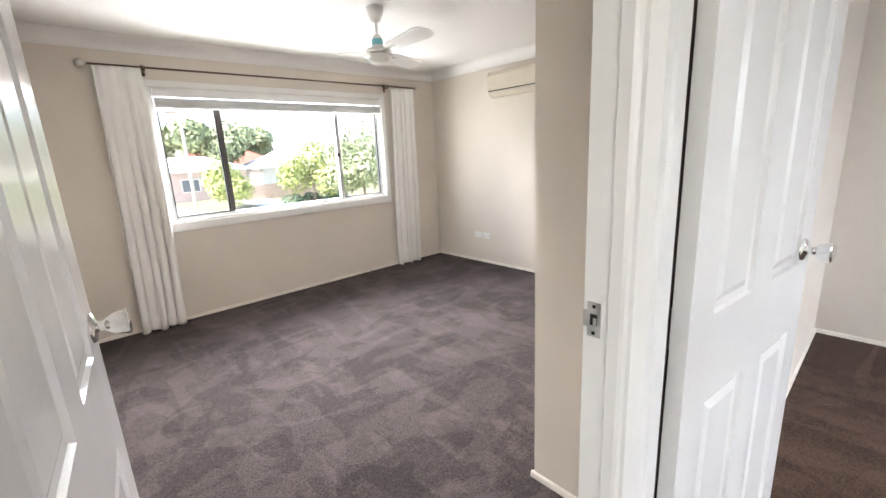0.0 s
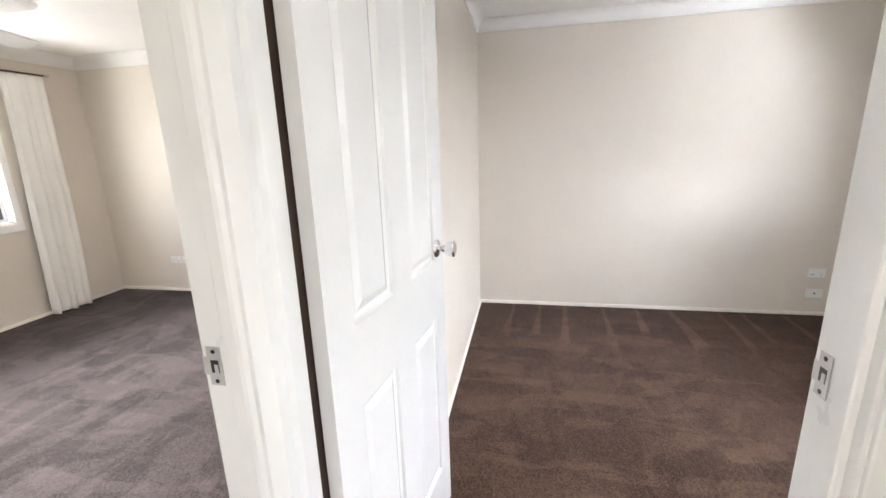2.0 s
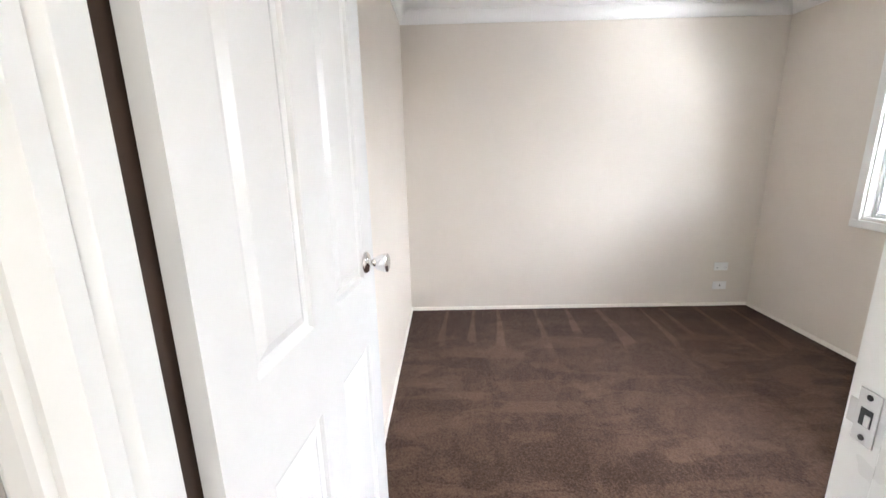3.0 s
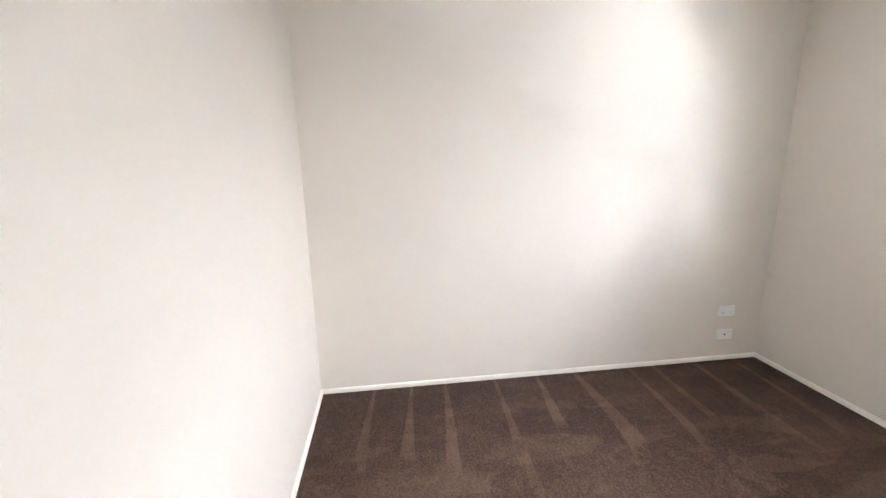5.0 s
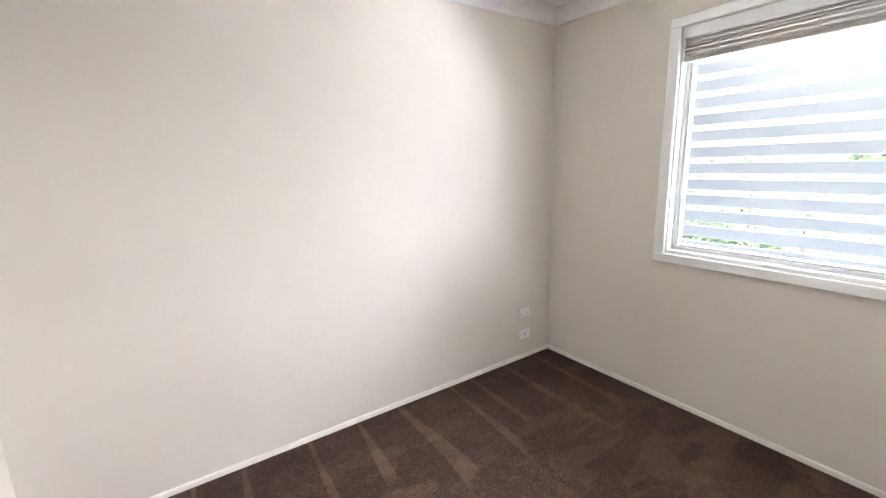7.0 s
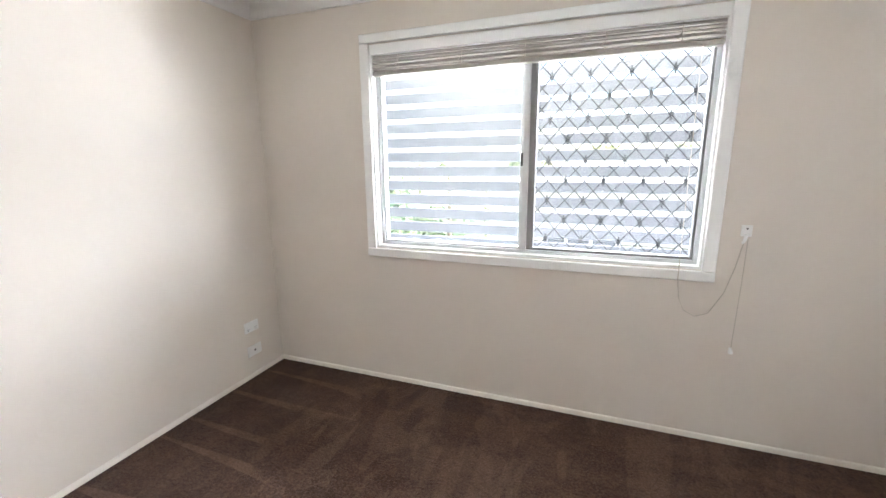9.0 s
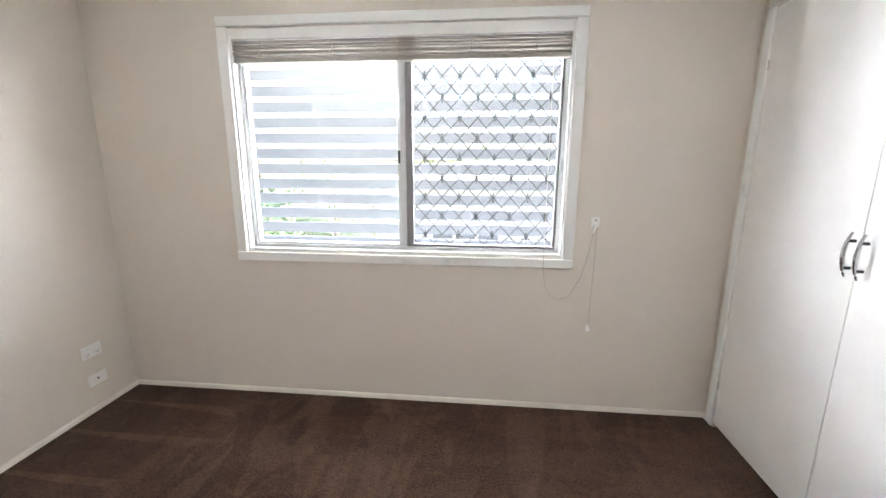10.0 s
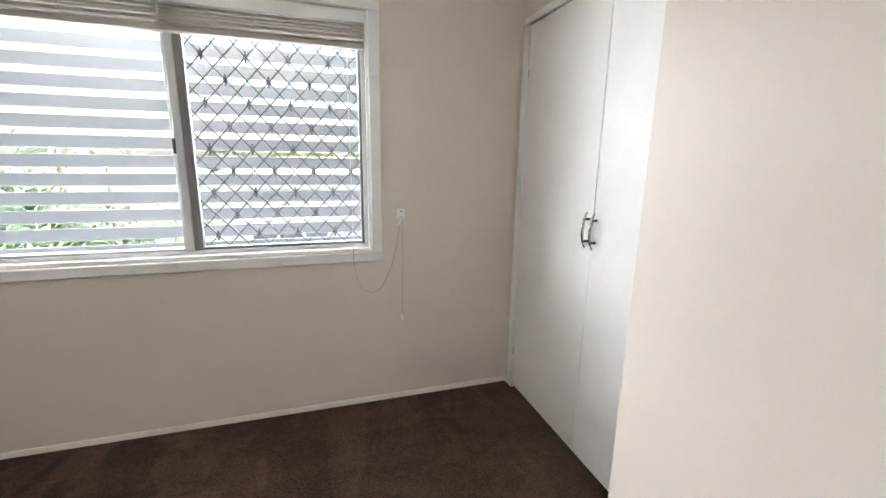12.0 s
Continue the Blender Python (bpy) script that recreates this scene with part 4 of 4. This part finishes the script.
def leaf_crown(bm, rnd, centre, radius, squash, count, size, lumps=7):
    """Leaves on the outside of several overlapping lumps, so the outline is uneven."""
    lobes = []
    for _ in range(lumps):
        d = Vector((rnd.gauss(0, 1), rnd.gauss(0, 1), rnd.gauss(0, 0.8))).normalized()
        lobes.append((Vector(centre) + Vector((d.x * radius * 0.55, d.y * radius * 0.55, d.z * radius * 0.55 * squash)), radius * rnd.uniform(0.38, 0.62)))
    for _ in range(count):
        c, r = rnd.choice(lobes)
        d = Vector((rnd.gauss(0, 1), rnd.gauss(0, 1), rnd.gauss(0, 1))).normalized()
        p = c + Vector((d.x, d.y, d.z * squash)) * r * rnd.uniform(0.65, 1.05)
        n = (d + Vector((rnd.uniform(-1, 1), rnd.uniform(-1, 1), rnd.uniform(-0.4, 1))) * 0.7).normalized()
        u = n.orthogonal().normalized()
        u.rotate(Matrix.Rotation(rnd.uniform(0, 6.28), 3, n))
        v = n.cross(u)
        s = size * rnd.uniform(0.6, 1.3)
        bm.faces.new([bm.verts.new(p + a * u * s + b * v * s * 0.5) for a, b in ((-1, 0), (0, -1), (1, 0), (0, 1))])


def tree(name, at, height, radius, squash, leaves, mat, label, seed, size=0.2, trunk=0.16, category="tree"):
    rnd = random.Random(seed)
    ob = thing(name, label, category, at)
    bm = bmesh.new()
    top = height - radius * squash
    tube(bm, [(0, 0, -0.1), (0.05, 0.03, top * 0.4), (-0.05, 0.05, top * 0.8), (0, 0, top)], [trunk, trunk * 0.8, trunk * 0.6, trunk * 0.4], 8)
    for i in range(5):
        a = i * 1.26 + rnd.uniform(-0.3, 0.3)
        z = top * rnd.uniform(0.55, 0.85)
        tube(bm, [(0, 0, z), (math.cos(a) * radius * 0.3, math.sin(a) * radius * 0.3, z + radius * 0.25), (math.cos(a) * radius * 0.6, math.sin(a) * radius * 0.6, z + radius * 0.6)], [trunk * 0.45, trunk * 0.3, trunk * 0.12], 6)
    part("trunk", bm, M_BARK, ob)
    bm = bmesh.new()
    leaf_crown(bm, rnd, (0, 0, top), radius, squash, leaves, size)
    part("crown", bm, mat, ob)
    return ob


def house(name, at, w, d, h, roof_h, wall_mat, roof_mat, label, openings):
    ob = thing(name, label, "house", at)
    part("wall", boxes(((-w / 2, 0, -0.1), (w / 2, d, h))), wall_mat, ob)
    bm = bmesh.new()
    e = 0.5
    lo = [bm.verts.new(c) for c in ((-w / 2 - e, -e, h), (w / 2 + e, -e, h), (w / 2 + e, d + e, h), (-w / 2 - e, d + e, h))]
    lo2 = [bm.verts.new((v.co.x, v.co.y, h - 0.16)) for v in lo]
    r0, r1 = bm.verts.new((-w / 2 + d * 0.4, d / 2, h + roof_h)), bm.verts.new((w / 2 - d * 0.4, d / 2, h + roof_h))
    for f in ((lo[0], lo[1], r1, r0), (lo[2], lo[3], r0, r1), (lo[1], lo[2], r1), (lo[3], lo[0], r0), tuple(reversed(lo2))):
        bm.faces.new(f)
    for i in range(4):
        j = (i + 1) % 4
        bm.faces.new((lo[i], lo2[i], lo2[j], lo[j]))
    part("roof", bm, roof_mat, ob)
    for x0, x1, z0, z1 in openings:
        wd = part("window", boxes(((x0, -0.03, z0), (x1, 0.02, z1))), M_WINDARK, ob)
        bm = boxes(((x0 - 0.06, -0.06, z0 - 0.06), (x0, 0.01, z1 + 0.06)), ((x1, -0.06, z0 - 0.06), (x1 + 0.06, 0.01, z1 + 0.06)), ((x0, -0.06, z1), (x1, 0.01, z1 + 0.06)), ((x0, -0.07, z0 - 0.06), (x1, 0.01, z0)))
        part("window_frame", bm, M_TRIM, wd)
    return ob


# street side
house("brick_house", (6.5, 50, GZ), 11, 8, 3.1, 1.5, M_BRICK, M_ROOFGREY, "low pinkish house with a pale roof across the street", ((-4, -2.4, 1.0, 2.2), (-1, 0.6, 1.0, 2.2), (2.2, 4, 1.0, 2.2)))
house("rendered_house", (22, 52, GZ), 15, 9, 3.0, 2.0, M_RENDER, M_ROOFGREY, "pale rendered house with a wide pale roof", ((-5.6, -4, 1.0, 2.2), (-2.2, -0.6, 0.9, 2.2), (2.5, 4.4, 0.9, 2.2)))
house("tiled_house", (15, 66, GZ), 14, 9, 3.4, 2.4, M_BRICK, M_ROOFRED, "red tiled house behind the others", ((-4, -2.4, 1.0, 2.2), (2.5, 4.4, 0.9, 2.2)))
tree("round_bush", (6.5, 37, GZ), 4.3, 2.2, 0.95, 5200, M_LEAF_Y, "rounded yellow-green clipped bush by the street", 4, 0.15, 0.10, "bush")
tree("street_tree", (11.0, 60, GZ), 10.2, 5.0, 0.7, 4200, M_LEAF_G, "tall broad green tree behind the houses", 5, 0.36, 0.3)
tree("street_tree", (5.0, 66, GZ), 9.4, 5.0, 0.7, 3600, M_LEAF_G, "tall green tree behind the pale roof", 6, 0.36, 0.3)
tree("street_tree", (20.0, 74, GZ), 9.6, 5.2, 0.6, 3600, M_LEAF_G, "spreading green tree beyond the street", 7, 0.4, 0.3)
tree("flowering_shrub", (11.2, 31.5, GZ), 5.4, 2.8, 0.9, 3600, M_LEAF_Y, "loose yellow-green garden tree", 8, 0.15, 0.10)
tree("garden_tree", (10.6, 23.0, GZ), 5.8, 2.5, 1.0, 5200, M_LEAF_G, "leafy grey-green garden tree near the window", 9, 0.14, 0.12)
tree("garden_tree", (17.5, 25.5, GZ), 6.2, 2.8, 0.9, 4600, M_LEAF_D, "dark leafy garden tree", 10, 0.16, 0.14)
for i, (x, y) in enumerate(((10.2, 33.5), (11.6, 33.2), (13.0, 33.7), (14.4, 33.1))):
    tree("low_shrub", (x, y, GZ), 1.15, 0.85, 0.8, 1300, M_LEAF_D, "low dark blue-green shrub along the path", 20 + i, 0.10, 0.05, "shrub")
pole = thing("power_pole", "pale timber power pole with a crossarm and wires", "power pole", (4.3, 39.5, GZ))
part("post", lathe([(0.15, -0.1), (0.13, 4.0), (0.10, 8.6)], None, 12), M_CONC, pole)
part("crossarm", boxes(((-1.1, -0.06, 7.8), (1.1, 0.06, 7.94))), M_FENCE, pole)
for dx in (-0.9, 0.9):
    bm = bmesh.new()
    tube(bm, [(dx + s, s * 0.05, 7.95 - 0.9 * (1 - (abs(s - 20) / 20) ** 2)) for s in (0, 5, 10, 15, 20, 25, 30, 40)], 0.015, 5)
    part("wire", bm, M_SEAL, pole)
fence = thing("timber_fence", "brown paling fence between the gardens", "fence", (9.5, 43, GZ))
for i in range(60):
    part("paling", boxes(((i * 0.13, 0, 0.02), (i * 0.13 + 0.12, 0.02, 1.45 + 0.02 * (i % 3)))), M_FENCE, fence)

# garden side, behind the slat screen
def palm(at, height, fronds, length, seed, label):
    rnd = random.Random(seed)
    ob = thing("palm_shrub", label, "palm", at, group="palms behind the slat screen")
    bm = bmesh.new()
    tube(bm, [(0, 0, -0.1), (0.04, 0, height * 0.5), (0, 0.03, height)], [0.07, 0.05, 0.04], 8)
    part("trunk", bm, M_BARK, ob)
    bm = bmesh.new()
    for _ in range(fronds):
        a, e = rnd.uniform(0, 6.28), rnd.uniform(0.1, 1.2)
        hd = Vector((math.cos(a), math.sin(a), 0))
        base = Vector((0, 0, height * rnd.uniform(0.55, 1.0)))
        n = 11
        for k in range(2, n):
            s = k / n
            p = base + hd * length * s * math.cos(e * (1 - 0.5 * s)) + Vector((0, 0, length * (s * math.sin(e) - 0.75 * s * s)))
            for sd in (-1, 1):
                q = hd.cross(Vector((0, 0, 1))) * sd
                ln = length * 0.34 * (1 - abs(s - 0.45))
                tip = p + (q * 0.8 + hd * 0.65 + Vector((0, 0, rnd.uniform(-0.5, 0.1)))).normalized() * ln
                w = hd * 0.018
                mid = (p + tip) / 2 + Vector((0, 0, 0.02))
                bm.faces.new([bm.verts.new(c) for c in (p, mid - w, tip, mid + w)])
    part("fronds", bm, M_LEAF_P, ob)
    return ob


for i, (x, y, h, n, ln) in enumerate(((0.3, -7.6, 3.7, 70, 1.2), (1.3, -8.6, 3.9, 70, 1.25), (2.5, -9.2, 4.1, 70, 1.35), (3.9, -10.2, 4.3, 70, 1.4), (1.7, -7.0, 3.0, 60, 1.0), (0.1, -9.4, 3.3, 60, 1.1), (3.2, -8.0, 3.0, 60, 1.1), (5.2, -11.2, 4.4, 60, 1.4))):
    palm((x, y, GZ), h, n, ln, 40 + i, "leafy green palm clump in the garden")
for i, (x, y, r) in enumerate(((0.2, -8.6, 1.25), (1.6, -8.9, 1.4), (3.0, -9.6, 1.5), (4.6, -10.6, 1.7), (2.2, -7.4, 1.1), (0.9, -7.2, 0.9))):
    tree("garden_shrub", (x, y, GZ), 2.45 * r, r, 1.1, 3600, M_LEAF_D, "dark green leafy garden shrub", 60 + i, 0.10, 0.05, "shrub")
tree("far_tree", (-2.5, -44, GZ), 5.6, 3.4, 0.6, 2600, M_LEAF_Y, "yellow-green trees far beyond the gardens", 71, 0.3, 0.2)
tree("far_tree", (4.0, -46, GZ), 5.2, 3.6, 0.6, 2600, M_LEAF_G, "green trees far beyond the gardens", 72, 0.3, 0.2)
tree("far_tree", (-9.0, -47, GZ), 5.4, 3.6, 0.6, 2600, M_LEAF_G, "green trees far beyond the gardens", 73, 0.3, 0.2)
shed = thing("garden_shed", "long grey garden building with a pale flat roof", "shed", (-1.6, -15.0, GZ))
part("wall", boxes(((-1.3, -3.2, -0.1), (1.3, 0, 1.70))), M_RENDER, shed)
part("roof", boxes(((-1.55, -3.5, 1.70), (1.55, 0.3, 1.86)), bevel=0.01), M_ROOFGREY, shed)
for x in (-1.15, -0.35, 0.45):
    part("window", boxes(((x, -0.01, 1.0), (x + 0.7, 0.02, 1.5))), M_WINDARK, shed)
house("white_roof_house", (-5.0, -30, GZ), 16, 9, 2.6, 1.2, M_RENDER, M_ROOFGREY, "low neighbouring house with a pale metal roof", ())
structure("terrace", boxes(((-9, -20, GZ), (0.2, -5, GZ + 0.05))), M_PAVE, "grey paved yard", "paving")
